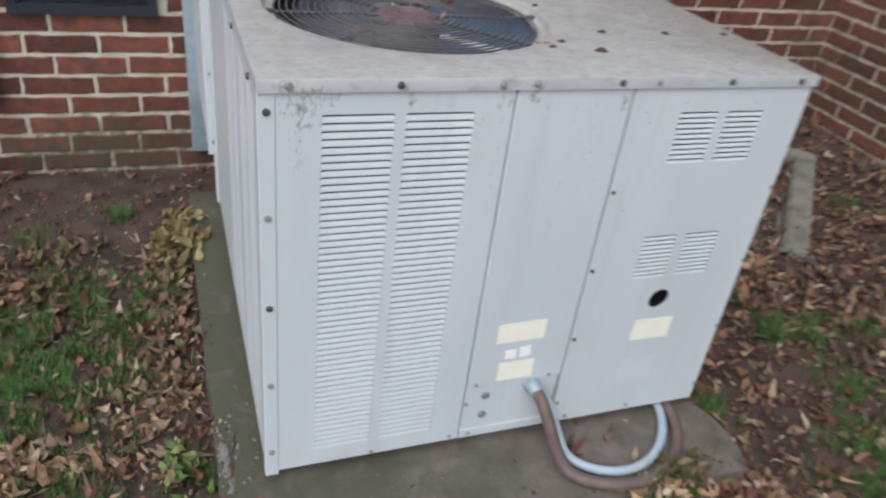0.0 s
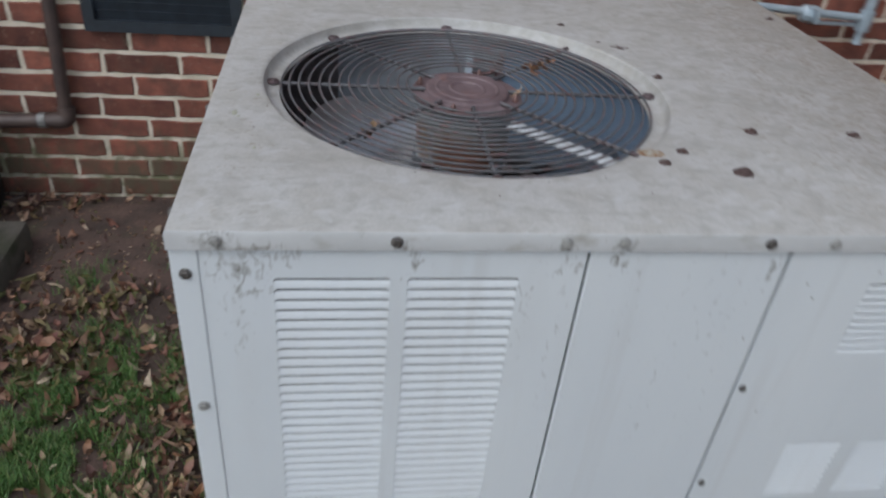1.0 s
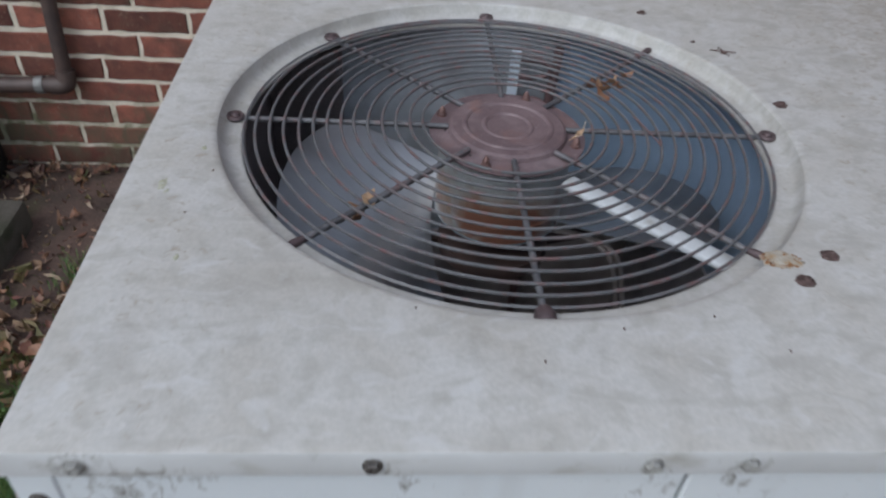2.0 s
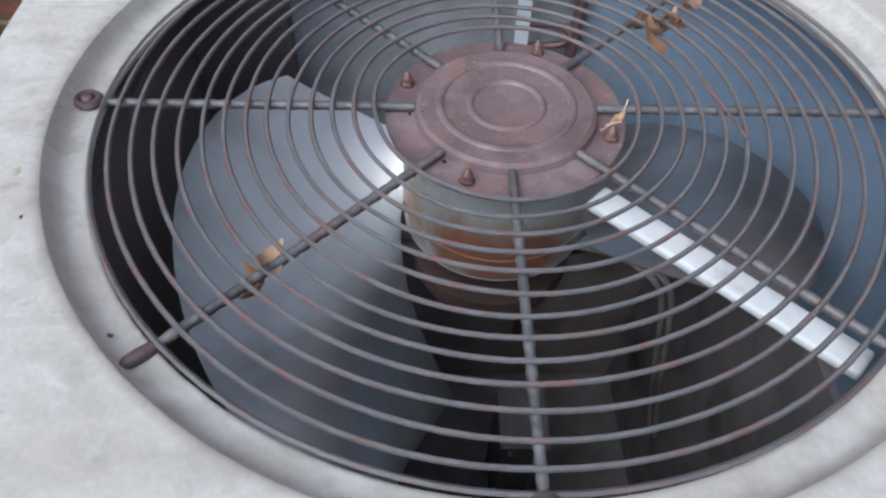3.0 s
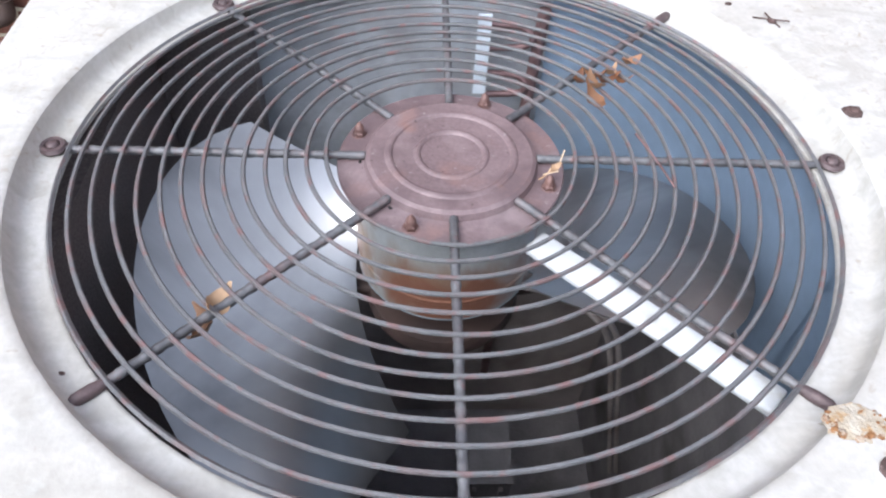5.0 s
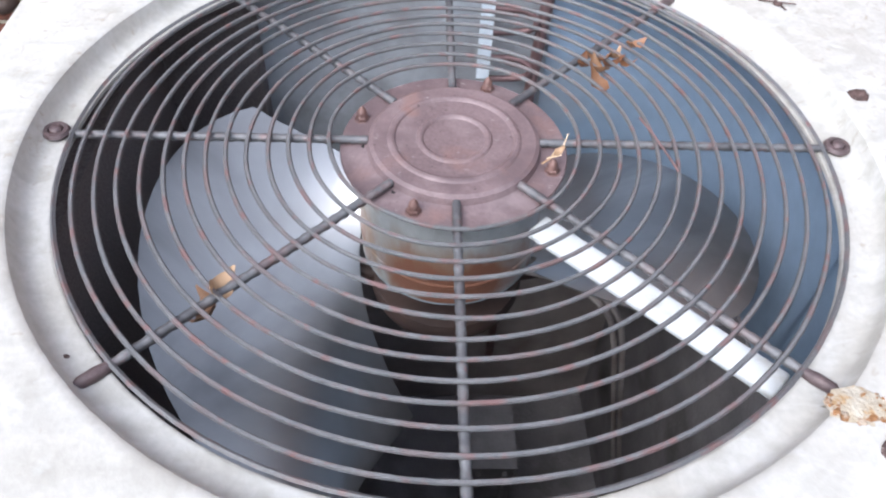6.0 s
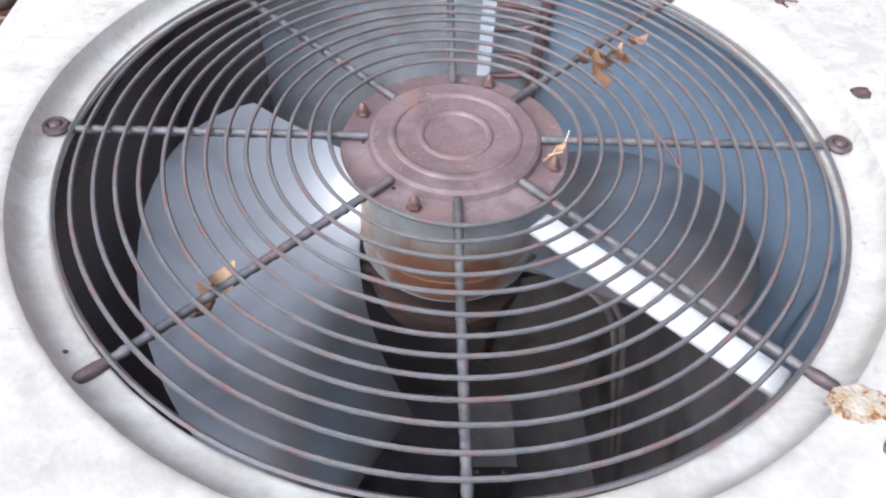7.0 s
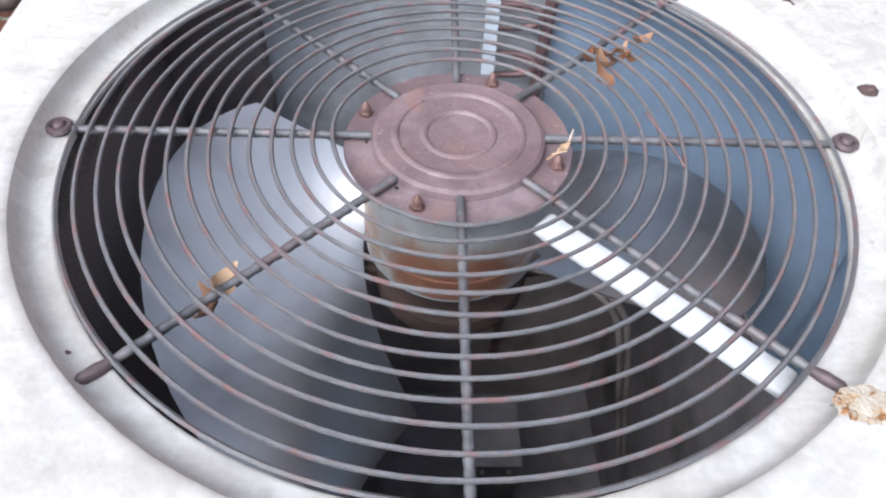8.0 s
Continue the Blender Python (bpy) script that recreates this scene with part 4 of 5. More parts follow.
# white wiring tube under the guard, cable, coil and its bends
run = Vector((0.4795 - 0.3625, 0.1895 - 0.3045, 0.0))
channel = part("wiring_channel", soft_box(0.0, run.length, -0.0097, 0.0097, -0.006, 0.001, 0.0026, 3), CHANNEL, unit, "white flat wiring channel below the fan guard", smooth=40)
channel.matrix_basis = Matrix.Translation(Vector((0.3625, 0.3045, 0.795)) - Vector(HOME[unit.name])) @ Matrix.Rotation(math.atan2(run.y, run.x), 4, "Z")
for off in (0.0, 0.0075):
    part("motor_cable", tube(curve([(0.368, 0.335, 0.712), (0.400 + off, 0.328, 0.708), (0.428 + off, 0.317, 0.69), (0.460 + off, 0.347, 0.60), (0.497 + off, 0.377, 0.45), (0.530 + off, 0.385, 0.30)], 8), 0.0026, 8), GALV_IN, unit, "dusty grey hanging motor cable", smooth=60)
part("coil_end_plate", box_geo(0.3455, 0.3575, 0.574, 0.577, 0.708, 0.79), STRIP, unit, "narrow pale galvanised coil end strip")
part("terminal_box", join(box_geo(0.357, 0.411, 0.372, 0.452, UB + 0.0145, 0.298), box_geo(0.355, 0.413, 0.370, 0.454, 0.2981, 0.302), box_geo(0.364, 0.369, 0.366, 0.3715, 0.12, 0.29), box_geo(0.396, 0.401, 0.366, 0.3715, 0.12, 0.29)), BOARD, unit, "dusty grey terminal box below the fan", smooth=40)
part("side_coil", box_geo(0.032, 0.058, 0.03, 0.597, UB + 0.016, 0.765), COIL, unit, "dark condenser coil behind side louvres")
part("coil_return", box_geo(0.059, 0.145, 0.570, 0.5935, UB + 0.016, 0.785), COIL, unit, "dark condenser coil wrapping round the corner")
part("front_coil", box_geo(0.059, 0.40, 0.03, 0.056, UB + 0.016, 0.765), COIL, unit, "dark condenser coil behind front louvres")
for z in (0.775, 0.724, 0.673, 0.622, 0.571):
    pts = [(0.356, 0.585, z), (0.382, 0.585, z - 0.001), (0.393, 0.583, z - 0.005), (0.397, 0.581, z - 0.012), (0.393, 0.583, z - 0.019), (0.382, 0.585, z - 0.023), (0.356, 0.585, z - 0.024)]
    part("copper_bend", tube(curve(pts, 5), 0.0032, 8), COPPER, unit, "tarnished copper return bend", smooth=60)
part("copper_riser", tube(curve([(0.405, 0.586, 0.79), (0.399, 0.586, 0.6), (0.40, 0.586, 0.2)], 6), 0.006, 8), COPPER, unit, smooth=60)

# ---------------------------------------------------------------- conduit and hose at the service plate
pipe_path = [(0.540, 0.0, 0.176), (0.546, -0.024, 0.170), (0.558, -0.044, 0.144), (0.570, -0.060, 0.105), (0.586, -0.086, 0.066), (0.622, -0.118, 0.0545), (0.675, -0.140, 0.0535), (0.733, -0.138, 0.0535), (0.789, -0.110, 0.0535), (0.834, -0.064, 0.0535), (0.864, -0.005, 0.0535), (0.872, 0.06, 0.0535)]
conduit = part("flexible_conduit", tube(curve(pipe_path, 7), 0.0096, 14), CONDUIT, None, smooth=60)
tagged(conduit, "pale blue-grey flexible electrical conduit looping over concrete pad", "conduit")
gland = join(tube([(0.521, 0.003, 0.193), (0.5212, -0.004, 0.193)], [0.0185, 0.0185], 6), tube([(0.5212, -0.004, 0.193), (0.5214, -0.006, 0.193), (0.5220, -0.016, 0.1925), (0.5226, -0.021, 0.192), (0.5232, -0.029, 0.1912)], [0.0165, 0.0162, 0.0158, 0.0145, 0.0128], 14))
hose_path = [(0.5225, -0.026, 0.192), (0.5255, -0.046, 0.186), (0.536, -0.070, 0.150), (0.552, -0.090, 0.098), (0.573, -0.120, 0.060), (0.611, -0.150, 0.0525), (0.672, -0.172, 0.0525), (0.742, -0.170, 0.0525), (0.808, -0.140, 0.0525), (0.857, -0.088, 0.0525), (0.885, -0.02, 0.0525), (0.890, 0.06, 0.0525)]
hose = part("brown_hose", tube(curve(hose_path, 7), 0.0125, 14), BROWN_PIPE, None, smooth=60)
tagged(hose, "dull brown flexible hose lying beside the conduit", "hose")
part("hose_gland", gland, GALV, hose, "blue-grey connector nut on the service plate", smooth=30)

# ---------------------------------------------------------------- duct behind the unit
duct = thing("wall_duct", (0.4, 1.4, 0.0), "bluish galvanised steel duct joining the unit to the wall", "duct")
part("wall_flange", soft_box(-0.051, 0.93, 1.561, 1.600, -0.015, 0.80, 0.002, 1), GALV, duct)
part("duct_body", box_geo(-0.017, 0.88, UD + 0.031, 1.560, 0.20, 0.76), PAINT, duct)
part("duct_collar", soft_box(-0.018, 0.89, UD - 0.04 + 0.042, UD + 0.03, 0.19, 0.79, 0.002, 1), PAINT, duct)

# ---------------------------------------------------------------- pipes on the wall
stack = thing("wall_pipe", (-0.64, 1.556, 0.2), "dark brown painted pipe with elbow on the brick wall", "pipe")
part("riser", tube([(-0.645, 1.566, 0.215), (-0.628, 1.568, 0.55), (-0.615, 1.568, 2.5)], 0.0185, 14), WALL_PIPE, stack, smooth=60)
part("elbow", tube(curve([(-0.643, 1.566, 0.228), (-0.645, 1.562, 0.198), (-0.657, 1.559, 0.189), (-0.685, 1.559, 0.188)], 5), 0.0245, 14), WALL_PIPE, stack, smooth=50)
part("branch", tube([(-0.680, 1.559, 0.188), (-0.835, 1.559, 0.182)], 0.021, 14), WALL_PIPE, stack, smooth=50)
part("clamp_band", tube([(-0.700, 1.559, 0.188), (-0.722, 1.559, 0.187)], 0.0230, 16), CLAMP, stack, "dull grey clamp band", smooth=40)
cable = part("hanging_cable", tube(curve([(-0.815, 1.566, 1.2), (-0.822, 1.56, 0.50), (-0.833, 1.56, 0.32), (-0.848, 1.56, 0.20), (-0.877, 1.55, 0.12), (-0.935, 1.54, 0.03), (-1.1, 1.52, -0.03)], 8), 0.0115, 10), WALL_PIPE, smooth=60)
tagged(cable, "thick dark brown cable hanging against the wall", "cable")
cable2 = part("sloping_cable", tube(curve([(-0.830, 1.556, 0.18), (-0.88, 1.54, 0.12), (-0.98, 1.52, 0.02), (-1.18, 1.50, -0.04)], 6), 0.012, 10), WALL_PIPE, smooth=60)
tagged(cable2, "dark brown pipe sloping away from the wall elbow", "pipe")
# made-up black box, added to darken the wall's left end
box = thing("dark_filler_box", (-1.0, 1.47, ground_z(-1.0, 1.47)), "made-up black box filling the dark area against the brick wall", "utility box")
part("body", soft_box(-1.16, -0.872, 1.36, 1.575, -0.12, 0.17, 0.02, 3), SLEEVE_BLACK, box, smooth=40)
part("lid", soft_box(-1.17, -0.864, 1.35, 1.58, 0.171, 0.192, 0.008, 2), SLEEVE_BLACK, box, smooth=40)
gas = thing("gas_pipe", (1.62, 1.536, 0.6), "grey galvanised pipe run with valve on the brick wall", "pipe")
part("pipe_run", tube([(1.370, 1.536, 0.632), (1.740, 1.536, 0.612)], 0.012, 12), GALV, gas, smooth=50)
part("support_bar", soft_box(1.56, 1.74, 1.538, 1.552, 0.585, 0.596, 0.002, 1), GALV, gas)
part("pipe_riser", tube([(1.740, 1.536, 0.590), (1.735, 1.536, 1.600)], 0.016, 12), GALV, gas, smooth=50)
part("valve_body", tube([(1.520, 1.536, 0.618), (1.530, 1.536, 0.618), (1.570, 1.536, 0.616), (1.580, 1.536, 0.615)], [0.02, 0.026, 0.026, 0.02], 10), GALV, gas, "grey gas valve body", smooth=30)
part("valve_handle", soft_box(1.545, 1.557, 1.486, 1.516, 0.60, 0.64, 0.002, 1), GALV, gas)
part("tee", tube([(1.740, 1.536, 0.635), (1.740, 1.536, 0.575)], 0.022, 12), GALV, gas, smooth=40)
part("drip_leg", tube([(1.740, 1.536, 0.580), (1.740, 1.536, 0.545), (1.740, 1.536, 0.535)], [0.013, 0.013, 0.016], 12), GALV, gas, smooth=40)

# ---------------------------------------------------------------- foundation vent
vent = thing("foundation_vent", (-0.338, 1.596, 0.45), "slate-blue louvred crawl space vent in brick wall", "vent")
VX0, VX1, VZ0, VZ1 = -0.552, -0.125, 0.453, 0.675
part("frame", join(box_geo(VX0, VX1, 1.576, 1.616, VZ0, VZ0 + 0.032), box_geo(VX0, VX1, 1.576, 1.616, VZ1 - 0.03, VZ1), box_geo(VX0, VX0 + 0.03, 1.576, 1.616, VZ0 + 0.032, VZ1 - 0.03), box_geo(VX1 - 0.03, VX1, 1.576, 1.616, VZ0 + 0.032, VZ1 - 0.03)), SLATE, vent)
part("backing", box_geo(VX0 + 0.0305, VX1 - 0.0305, 1.5962, 1.5996, VZ0 + 0.033, VZ1 - 0.031), SLATE, vent)
for i in range(6):
    z = VZ0 + 0.045 + 0.024 * i
    g = place(box_geo(VX0 + 0.031, VX1 - 0.031, -0.002, 0.002, -0.014, 0.014), Matrix.Translation((0, 1.5915, z)) @ Matrix.Rotation(radians(14), 4, "X"))
    part("slat", g, SLATE, vent)

# ---------------------------------------------------------------- brick walls
WY, RX = 1.602, 2.696
COURSE, BRICK_L, JOINT, Z0 = 0.0681, 0.2165, 0.0122, -0.0205
# where the upright joints of the lower courses fall
BOND = {6: -0.2274, 5: -0.3130, 4: -0.2325, 3: -0.3375, 2: -0.2075, 1: -0.3430, 0: -0.2240}
wall_n = part("wall_north", box_geo(-4.0, RX + 0.2, WY - 0.0015, WY + 0.2, -0.3, 2.6), MORTAR)
tagged(wall_n, "red brick house wall with sandy mortar", "wall", kind="structure")
wall_e = part("wall_east", box_geo(RX - 0.0015, RX + 0.2, -4.0, WY - 0.002, -0.3, 2.6), MORTAR)
tagged(wall_e, "red brick return wall with sandy mortar", "wall", kind="structure")


def brick_mesh(name, length, seed, along="x"):
    """One brick, its face proud of the mortar, with worn arrises."""
    rnd = random.Random(seed)
    h, b = COURSE - JOINT - 0.001, 0.003
    ring = []
    n = 7
    for i in range(n):
        ring.append((-1 + 2 * i / n, -1))
    ring.append((1, -1))
    ring.append((1, 0))
    for i in range(n):
        ring.append((1 - 2 * i / n, 1))
    ring += [(-1, 1), (-1, 0)]
    rough = [(rnd.uniform(-1, 1) * 0.0026, rnd.uniform(-1, 1) * 0.0026) for q in ring]
    pts = []
    for y, ins in ((0.02, 0), (-0.0035, 0), (-0.006, b)):
        for (sx, sz), (jx, jz) in zip(ring, rough):
            pts.append((sx * (length / 2 - ins) + jx, y, sz * (h / 2 - ins) + jz))
    m = len(ring)
    f = [tuple(range(2 * m, 3 * m))]
    for a in (0, m):
        for i in range(m):
            j = (i + 1) % m
            f.append((a + i, a + j, a + m + j, a + m + i))
    if along == "y":
        pts = [(y, -x, z) for x, y, z in pts]
    return pts, f


random.seed(11)
far_v, far_f = {"n": [], "e": []}, {"n": [], "e": []}
variants = {}


def lay(wall, key, along, u, z, length, single):
    q = round(length, 3)
    s = random.randrange(5)
    if single:
        if (along, q, s) not in variants:
            g = brick_mesh("brick", length, hash((q, s)) % 999 + s, along)
            variants[along, q, s] = mesh_of("brick", g[0], g[1], BRICK)
        at = (u, WY, z) if along == "x" else (RX, u, z)
        part("brick", variants[along, q, s], BRICK, wall, at=at)
    else:
        g = brick_mesh("brick", length, s + 77, along)
        at = Vector((u, WY, z) if along == "x" else (RX, u, z))
        k = len(far_v[key])
        far_v[key] += [tuple(Vector(p) + at) for p in g[0]]
        far_f[key] += [tuple(i + k for i in q2) for q2 in g[1]]


for c in range(-3, 37):
    z = Z0 + COURSE * (c + 0.5)
    start = BOND.get(c, -0.318 if c % 2 else -0.222)
    u = start - BRICK_L * 17
    while u < RX - 0.02:
        a, b = u + JOINT / 2, min(u + BRICK_L - JOINT / 2, RX - 0.004)
        u += BRICK_L
        spans = [(a, b)]
        if VZ0 - 0.01 < z - COURSE / 2 and z < VZ1:
            spans = [(p, q) for p, q in ((a, min(b, VX0 - 0.004)), (max(a, VX1 + 0.004), b)) if q - p > 0.02]
        for p, q in spans:
            if q - p < 0.02:
                continue
            mid = (p + q) / 2
            jig = random.uniform(-0.001, 0.001)
            lay(wall_n, "n", "x", mid, z + jig, q - p, -0.1 < z < 0.72 and -1.15 < mid < RX and not 0.1 < mid < 1.0)
    u = WY - 0.006 - (0.105 if c % 2 else 0.0)
    if c % 2:
        lay(wall_e, "e", "y", WY - 0.006 - 0.05, z, 0.094, -0.02 < z < 0.62)
    while u > -4.0:
        b, a = u, u - BRICK_L + JOINT
        u -= BRICK_L
        lay(wall_e, "e", "y", (a + b) / 2, z, b - a, -0.02 < z < 0.62 and (a + b) / 2 > 0.3)
for key, wall in (("n", wall_n), ("e", wall_e)):
    tagged(part("brick_courses", (far_v[key], far_f[key]), BRICK_FAR, wall, "further brick courses"), kind="stuff")


# ---------------------------------------------------------------- fallen leaves and grass
def leaf_geo(length, width, curl, fold, rnd):
    """A dry leaf: pointed, with a wavy torn outline, folded along its rib, curled and twisted."""
    v, f = [], []
    n = 7
    twist, bow = rnd.uniform(-0.9, 0.9), rnd.uniform(-0.12, 0.12)
    blunt = rnd.uniform(0.72, 1.0)
    for i in range(n + 1):
        t = i / n
        wd = width * max(0.0, math.sin(math.pi * min(1.0, 0.03 + 0.97 * t) ** blunt)) * 0.5 + 0.0006
        x = length * (t - 0.5)
        z = curl * (t - 0.5) ** 2 * length * 4
        a = twist * (t - 0.5)
        for s in (-1, 0, 1):
            y = s * wd * (1 + (rnd.uniform(-0.2, 0.16) if s else 0))
            h = abs(s) * fold * wd + rnd.uniform(-0.22, 0.22) * wd
            v.append((x + abs(s) * rnd.uniform(-0.03, 0.03) * length, y * math.cos(a) - h * math.sin(a) + bow * length * math.sin(math.pi * t), z + y * math.sin(a) + h * math.cos(a)))
    for i in range(n):
        for s in range(2):
            a = i * 3 + s
            f.append((a, a + 1, a + 4, a + 3))
    return v, f


def on_pad(x, y, m=0.0):
    return -0.082 - m < x < 0.986 + m and -0.185 - m < y < 1.165 + m


GRASS_SPOTS = [(-0.47, 0.48, 0.22, 1.0), (-0.43, 0.68, 0.10, 0.7), (-0.30, 0.76, 0.08, 0.6), (-0.42, 0.88, 0.07, 0.35), (-0.305, 1.24, 0.05, 0.7), (-0.132, 0.12, 0.05, 0.5), (-0.36, 0.10, 0.09, 0.4), (-0.52, 0.27, 0.13, 0.35), (-0.22, 0.66, 0.07, 0.4), (-0.18, 0.80, 0.06, 0.4), (-0.52, 1.1, 0.06, 0.3),
               (1.40, 0.23, 0.07, 1.0), (1.50, 0.19, 0.06, 0.8), (1.04, 0.01, 0.05, 0.9), (1.45, 0.01, 0.07, 0.6), (1.32, -0.27, 0.13, 0.8), (1.65, 0.16, 0.05, 0.5), (1.47, -0.20, 0.13, 0.6), (2.2, 0.8, 0.06, 0.4), (2.3, 0.3, 0.1, 0.5)]


def grass_at(x, y):
    return max([w * math.exp(-((x - gx) ** 2 + (y - gy) ** 2) / (r * r)) for gx, gy, r, w in GRASS_SPOTS])


def build_leaves():
    rnd = random.Random(21)
    lv, lf = [], []
    n = 0

    def drop(x, y, z, size):
        nonlocal n
        g = leaf_geo(size, size * rnd.uniform(0.2, 0.58), rnd.uniform(-0.5, 1.0), rnd.uniform(-0.7, 1.3), rnd)
        m = Matrix.Translation((x, y, z)) @ Euler((rnd.gauss(0, 0.55), rnd.gauss(0, 0.45), rnd.uniform(0, 6.28))).to_matrix().to_4x4()
        k = len(lv)
        lv.extend(tuple(m @ Vector(p)) for p in g[0])
        lf.extend(tuple(i + k for i in q) for q in g[1])
        n += 1

    tries = 0
    while n < 19000 and tries < 150000:
        tries += 1
        x, y = rnd.uniform(-1.7, 2.68), rnd.uniform(-0.9, 1.59)
        if on_pad(x, y, 0.01) or (x < -0.70 and 0.62 < y < 1.31):
            continue
        d = 0.62 + 0.9 * noise.noise(Vector((x * 3.6, y * 3.6, 7.7)))
        if x < 0.5:
            if y > 1.10:
                d *= 0.08 if x > -0.58 else 0.7
            d += 0.35 * math.exp(-((x + 0.20) / 0.16) ** 2) * (0.15 < y < 1.05)
        else:
            d += 0.35 if x < 1.8 or y < 0.5 else 0.1
        d *= 1 - 0.75 * min(1, grass_at(x, y))
        if rnd.random() > d:
            continue
        drop(x, y, ground_z(x, y) + rnd.uniform(0.003, 0.022), 0.013 + 0.038 * rnd.random() ** 1.9)
    # the cover thins out away from the house
    for i in range(9000):
        x, y = -1.6 - abs(rnd.gauss(0, 1.2)) if i % 3 == 0 else rnd.uniform(-2.4, 2.66), rnd.uniform(-0.9, 1.55)
        if i % 3:
            y = -0.8 - abs(rnd.gauss(0, 1.1))
        if 0.30 + noise.noise(Vector((x * 1.7, y * 1.7, 4.2))) > rnd.random() - 0.2:
            drop(x, y, ground_z(x, y) + rnd.uniform(0.003, 0.02), 0.014 + 0.04 * rnd.random() ** 1.8)
    for i in range(45):
        x, y = rnd.uniform(-0.62, -0.22), rnd.uniform(-0.16, 0.2)
        drop(x, y, ground_z(x, y) + rnd.uniform(0.006, 0.025), rnd.uniform(0.03, 0.055))
    for x, y, s in ((0.60, -0.07, 0.045), (0.61, -0.055, 0.04), (0.74, -0.10, 0.04), (0.76, -0.16, 0.05), (0.80, -0.185, 0.05), (0.70, -0.06, 0.035), (0.90, -0.15, 0.05), (0.84, -0.18, 0.055), (0.66, 0.0, 0.035), (0.72, -0.03, 0.04)):
        drop(x, y, SLAB_Z + 0.008, s)
    for i in range(70):
        drop(rnd.uniform(-1.1, -0.73), rnd.uniform(0.65, 1.3), 0.006 + rnd.uniform(0, 0.01), rnd.uniform(0.025, 0.06))
    for i in range(160):
        x = rnd.uniform(0.62, 1.02)
        y = rnd.gauss(-0.225, 0.02)
        drop(x, y, (SLAB_Z if on_pad(x, y) else ground_z(x, y) + 0.03) + rnd.uniform(0.004, 0.012), rnd.uniform(0.02, 0.05))
    bits = 0
    while bits < 9000:
        x, y = rnd.uniform(-1.5, 2.5), rnd.uniform(-0.7, 1.59)
        if on_pad(x, y, -0.03) and rnd.random() > 0.12 or -0.01 < x < UW + 0.01 and -0.01 < y < UD + 0.3:
            continue
        drop(x, y, (SLAB_Z - 0.001 if on_pad(x, y) else ground_z(x, y)) + rnd.uniform(0.001, 0.004), rnd.uniform(0.004, 0.014))
        bits += 1
    tagged(part("fallen_leaves", (lv, lf), LEAVES, smooth=60), "brown and tan curled dry leaves covering soil", "fallen leaves", kind="stuff")


build_leaves()


def leaf_clump(at, spread, count, size, seed, label, material=OLIVE_LEAF, base=None):
    """A low heap of yellowing leaves that leans against the pad's edge."""
    rnd = random.Random(seed)
    geos = []
    for i in range(count):
        g = leaf_geo(size * rnd.uniform(0.6, 1.2), size * rnd.uniform(0.3, 0.5), rnd.uniform(-0.3, 0.9), rnd.uniform(-0.3, 0.9), rnd)
        dx, dy = rnd.gauss(0, spread[0]), rnd.gauss(0, spread[1])
        h = max(0.0, spread[2] * (1 - (dx / spread[0]) ** 2 * 0.2 - (dy / spread[1]) ** 2 * 0.2)) * rnd.random()
        geos.append(place(g, Matrix.Translation((dx, dy, 0.004 + h)) @ Euler((rnd.gauss(0, 0.6), rnd.gauss(0, 0.6), rnd.uniform(0, 6.28))).to_matrix().to_4x4()))
    ob = part("leaf_clump", join(*geos), material, smooth=60, at=(at[0], at[1], ground_z(at[0], at[1]) if base is None else base))
    tagged(ob, label, "fallen leaves", kind="stuff")


leaf_clump((-0.135, 0.95, 0), (0.034, 0.075, 0.11), 120, 0.05, 3, "heap of olive yellow leaves against the pad", HEAP_LEAF)
leaf_clump((-0.085, 0.93, 0), (0.022, 0.055, 0.025), 34, 0.045, 21, "olive yellow leaves spilling onto the pad edge", HEAP_LEAF, 0.04)
leaf_clump((-0.130, 1.20, 0), (0.022, 0.022, 0.03), 16, 0.045, 22, "small clump of olive leaves behind the pad", HEAP_LEAF)
leaf_clump((-0.62, 0.80, 0), (0.16, 0.10, 0.03), 170, 0.05, 23, "drift of brown dry leaves on dark soil", LEAVES)
leaf_clump((-0.17, 0.66, 0), (0.05, 0.10, 0.02), 90, 0.042, 24, "brown and tan dry leaves gathered along the pad", LEAVES)
leaf_clump((-0.150, 0.140, 0), (0.026, 0.045, 0.04), 60, 0.032, 5, "yellow green weed leaves beside the concrete pad", WEED_LEAF)
leaf_clump((-0.45, 1.0, 0), (0.08, 0.05, 0.02), 40, 0.04, 6, "olive yellow leaves lying on bare soil")
leaf_clump((1.35, 0.62, 0), (0.08, 0.08, 0.03), 60, 0.05, 7, "olive yellow leaves lying beside the unit")
leaf_clump((-0.20, 0.36, 0), (0.055, 0.09, 0.016), 55, 0.038, 8, "pale tan dry leaves scattered over reddish soil", TAN_LEAF)
leaf_clump((-0.25, 0.25, 0), (0.08, 0.06, 0.012), 32, 0.036, 12, "pale tan dry leaves scattered over reddish soil", TAN_LEAF)
leaf_clump((-0.46, 0.22, 0), (0.045, 0.05, 0.02), 75, 0.05, 9, "amber and tan dry leaves heaped on grass", TAN_LEAF)
leaf_clump((-0.52, 0.80, 0), (0.10, 0.09, 0.016), 90, 0.045, 13, "olive and brown dry leaves lying on dark soil")
leaf_clump((1.55, 0.45, 0), (0.06, 0.06, 0.03), 14, 0.075, 10, "large pale curled leaves beside the splash block", TAN_LEAF)

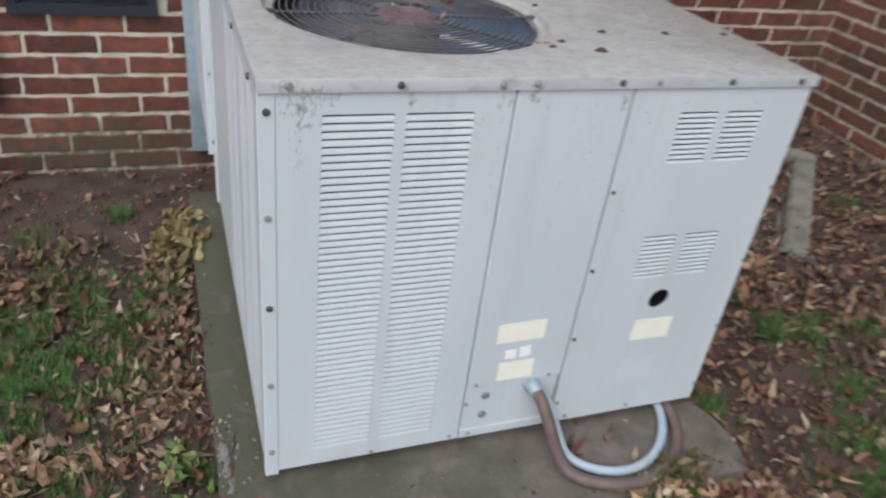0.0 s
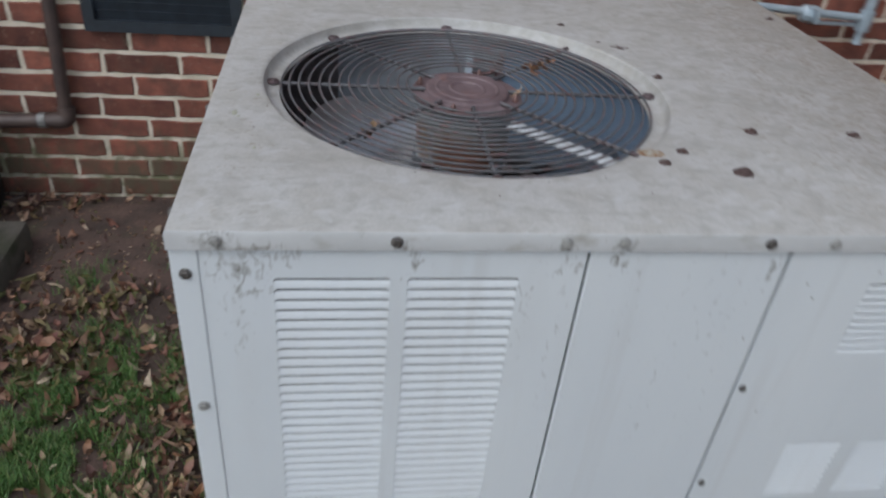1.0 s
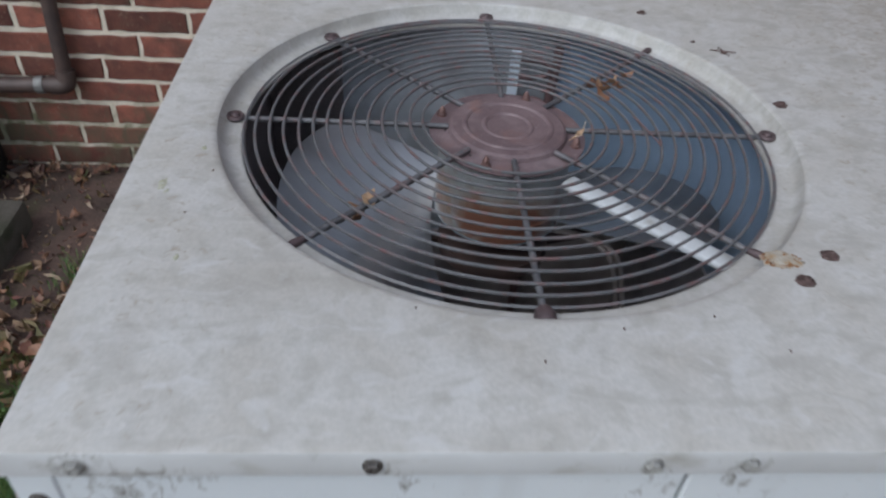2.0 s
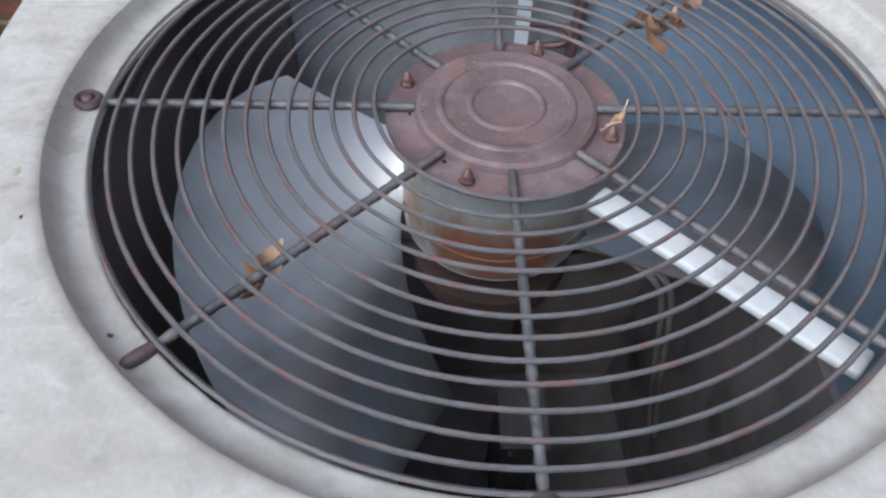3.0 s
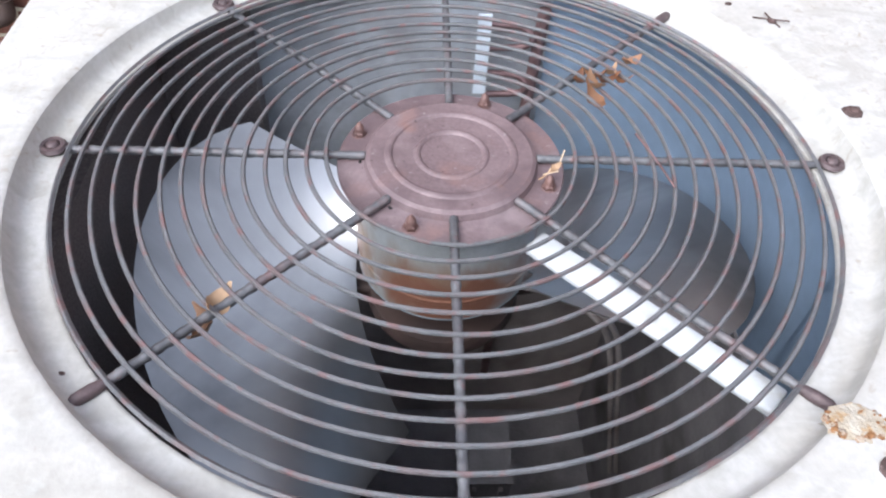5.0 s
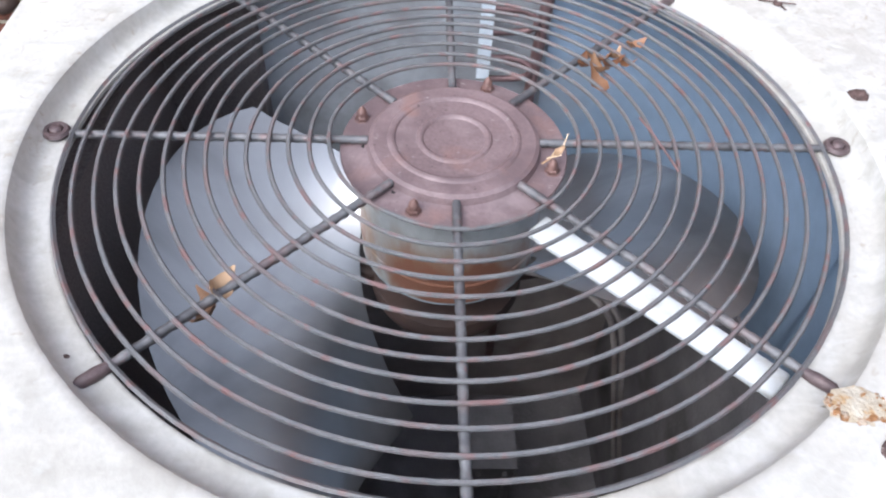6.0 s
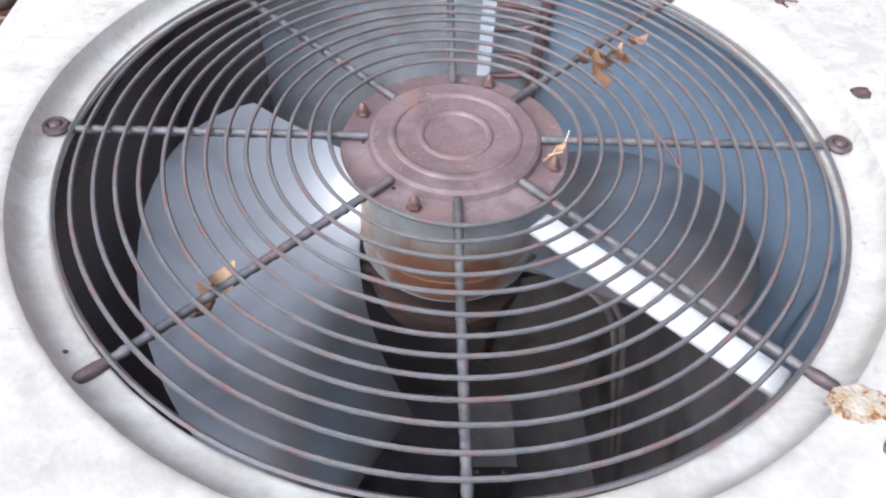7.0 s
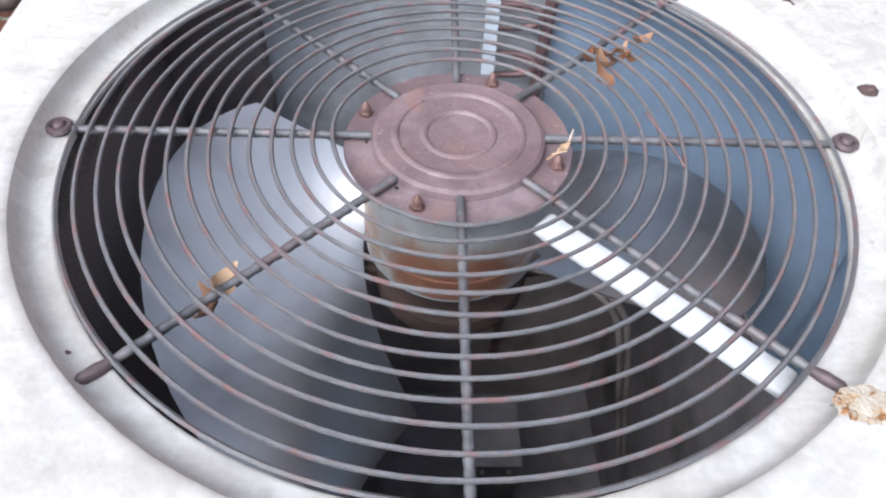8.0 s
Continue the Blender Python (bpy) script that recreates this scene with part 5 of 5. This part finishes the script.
leaf_clump((0.80, -0.165, 0), (0.045, 0.020, 0.02), 26, 0.036, 14, "yellowing dry weeds lying over the hose", OLIVE_LEAF, 0.045)
leaf_clump((0.76, -0.20, 0), (0.05, 0.018, 0.012), 26, 0.036, 15, "tan dry leaves caught beneath the hose", TAN_LEAF, 0.035)


def build_grass():
    rnd = random.Random(8)
    gv, gf = [], []

    def blade(x, y, z, h):
        a = rnd.uniform(0, 6.28)
        lean = rnd.uniform(0.1, 0.9) * h
        wd = rnd.uniform(0.0006, 0.0012)
        dx, dy = math.cos(a), math.sin(a)
        px, py = -dy * wd, dx * wd
        k = len(gv)
        gv.extend([(x - px, y - py, z), (x + px, y + py, z), (x + dx * lean * 0.35 + px * 0.8, y + dy * lean * 0.35 + py * 0.8, z + h * 0.6), (x + dx * lean * 0.35 - px * 0.8, y + dy * lean * 0.35 - py * 0.8, z + h * 0.6), (x + dx * lean, y + dy * lean, z + h * 0.95)])
        gf.extend([(k, k + 1, k + 2, k + 3), (k + 3, k + 2, k + 4)])

    for gx, gy, r, w in GRASS_SPOTS:
        for i in range(int(330000 * r * r * w)):
            x, y = rnd.gauss(gx, r * 0.62), rnd.gauss(gy, r * 0.62)
            if on_pad(x, y) or y > 1.59 or x > 2.68 or noise.noise(Vector((x * 16, y * 16, 2))) < -0.12:
                continue
            blade(x, y, ground_z(x, y) - 0.002, rnd.uniform(0.012, 0.042))
    for i in range(160):
        x, y = rnd.gauss(0.78, 0.03), rnd.gauss(-0.20, 0.012)
        blade(x, y, 0.0 if y < -0.19 else SLAB_Z, rnd.uniform(0.03, 0.07))
    tagged(part("grass", (gv, gf), GRASS), "thin patches of short green grass", "grass", kind="stuff")


build_grass()


# ---------------------------------------------------------------- litter on the guard and the top
def leaf_thing(name, at, turn, size, material, label, seed):
    rnd = random.Random(seed)
    geo = leaf_geo(size, size * 0.45, 0.35, 0.5, rnd)
    ob = part(name, geo, material, smooth=60)
    ob.matrix_world = Matrix.Translation(at) @ Euler([radians(a) for a in turn]).to_matrix().to_4x4()
    tagged(ob, label, "leaf")


for i, (x, y, z, rx, ry, rz, s) in enumerate(((0.411, 0.437, 0.814, 20, 10, 100, 0.026), (0.424, 0.444, 0.813, -15, 5, 20, 0.022), (0.408, 0.423, 0.812, 10, -12, 110, 0.027), (0.446, 0.466, 0.814, 5, 8, 40, 0.020), (0.402, 0.447, 0.813, 25, 0, 75, 0.018),
                                                (0.430, 0.452, 0.815, -20, 10, 60, 0.018), (0.417, 0.451, 0.812, 12, 20, 140, 0.021), (0.436, 0.446, 0.812, -8, 0, 10, 0.016))):
    leaf_thing("stuck_leaf", (x + 0.004, y - 0.004, z + 0.003), (rx, ry, rz), s, AMBER_LEAF, "amber dry leaf caught in the fan guard", i + 50)
leaf_thing("stuck_leaf", (0.183, 0.236, 0.816), (30, 20, 75), 0.026, AMBER_LEAF, "small amber leaf caught on a guard spoke", 31)
leaf_thing("stuck_leaf", (0.180, 0.228, 0.806), (-40, 10, 100), 0.028, AMBER_LEAF, "small amber leaf caught on a guard spoke", 32)
leaf_thing("stuck_leaf", (0.377, 0.340, 0.822), (20, -25, 35), 0.008, AMBER_LEAF, "curled leaf scrap on the rusty motor plate", 33)
twig = part("twig", tube(curve([(0.435, 0.376, 0.821), (0.442, 0.352, 0.8215), (0.449, 0.325, 0.8205)], 5), 0.0008, 6), COPPER, smooth=60)
straw = part("straw_scrap", join(tube(curve([(0.366, 0.334, 0.8175), (0.374, 0.339, 0.8195), (0.380, 0.3425, 0.823)], 4), 0.0006, 5), tube([(0.379, 0.342, 0.8225), (0.3825, 0.349, 0.829)], 0.0004, 5), tube([(0.369, 0.337, 0.819), (0.378, 0.337, 0.822)], 0.0005, 5), tube([(0.371, 0.3365, 0.819), (0.3755, 0.343, 0.821)], 0.0005, 5)), TAN_LEAF, smooth=60)
tagged(straw, "dry straw scrap beside a mounting nut", "straw")
tagged(twig, "thin reddish twig lying on the fan guard", "twig")
twig2 = part("twig_scrap", join(tube([(0.554, 0.512, UT + 0.001), (0.580, 0.503, UT + 0.003)], 0.0006, 6), tube([(0.565, 0.517, UT + 0.002), (0.571, 0.498, UT + 0.001)], 0.0006, 6), place(lump(0.004, 0.003, 0.0025, 9), Matrix.Translation((0.568, 0.507, UT)))), RUST_SCREW)
tagged(twig2, "small brown twig scrap on the weathered top", "twig")
for i, (x, y, a, b) in enumerate(((0.031, 0.235, 0.0035, 0.0075), (0.052, 0.286, 0.0022, 0.0040), (0.036, 0.226, 0.0020, 0.0030), (0.060, 0.150, 0.0020, 0.0035))):
    lichen = part("lichen_spot", lump(a, b, 0.0004, 500 + i, 4, 12, 0.35), LICHEN, at=(x, y, UT - 0.0001), smooth=60)
    tagged(lichen, "faint olive lichen spot on the metal top", "lichen", "lichen on the top")
flake = part("dirt_flake", lump(0.0022, 0.0016, 0.0008, 620, 4, 8, 0.4), RUST_SCREW, at=(0.119, 0.195, UT - 0.0150))
tagged(flake, "dark dirt flake lying in the pressed ring", "debris")
rnd = random.Random(4)
for i, (x, y) in enumerate(((0.222, 0.105), (0.356, 0.088), (0.30, 0.06), (0.42, 0.10), (0.055, 0.20), (0.46, 0.07), (0.065, 0.255))):
    crumb = part("dirt_crumb", lump(0.0008, 0.0014, 0.0007, 200 + i, 3, 6, 0.3), RUST_SCREW, at=(x, y, UT))
    tagged(crumb, "tiny dark dirt crumb on the metal top", "debris", "crumbs on the top")
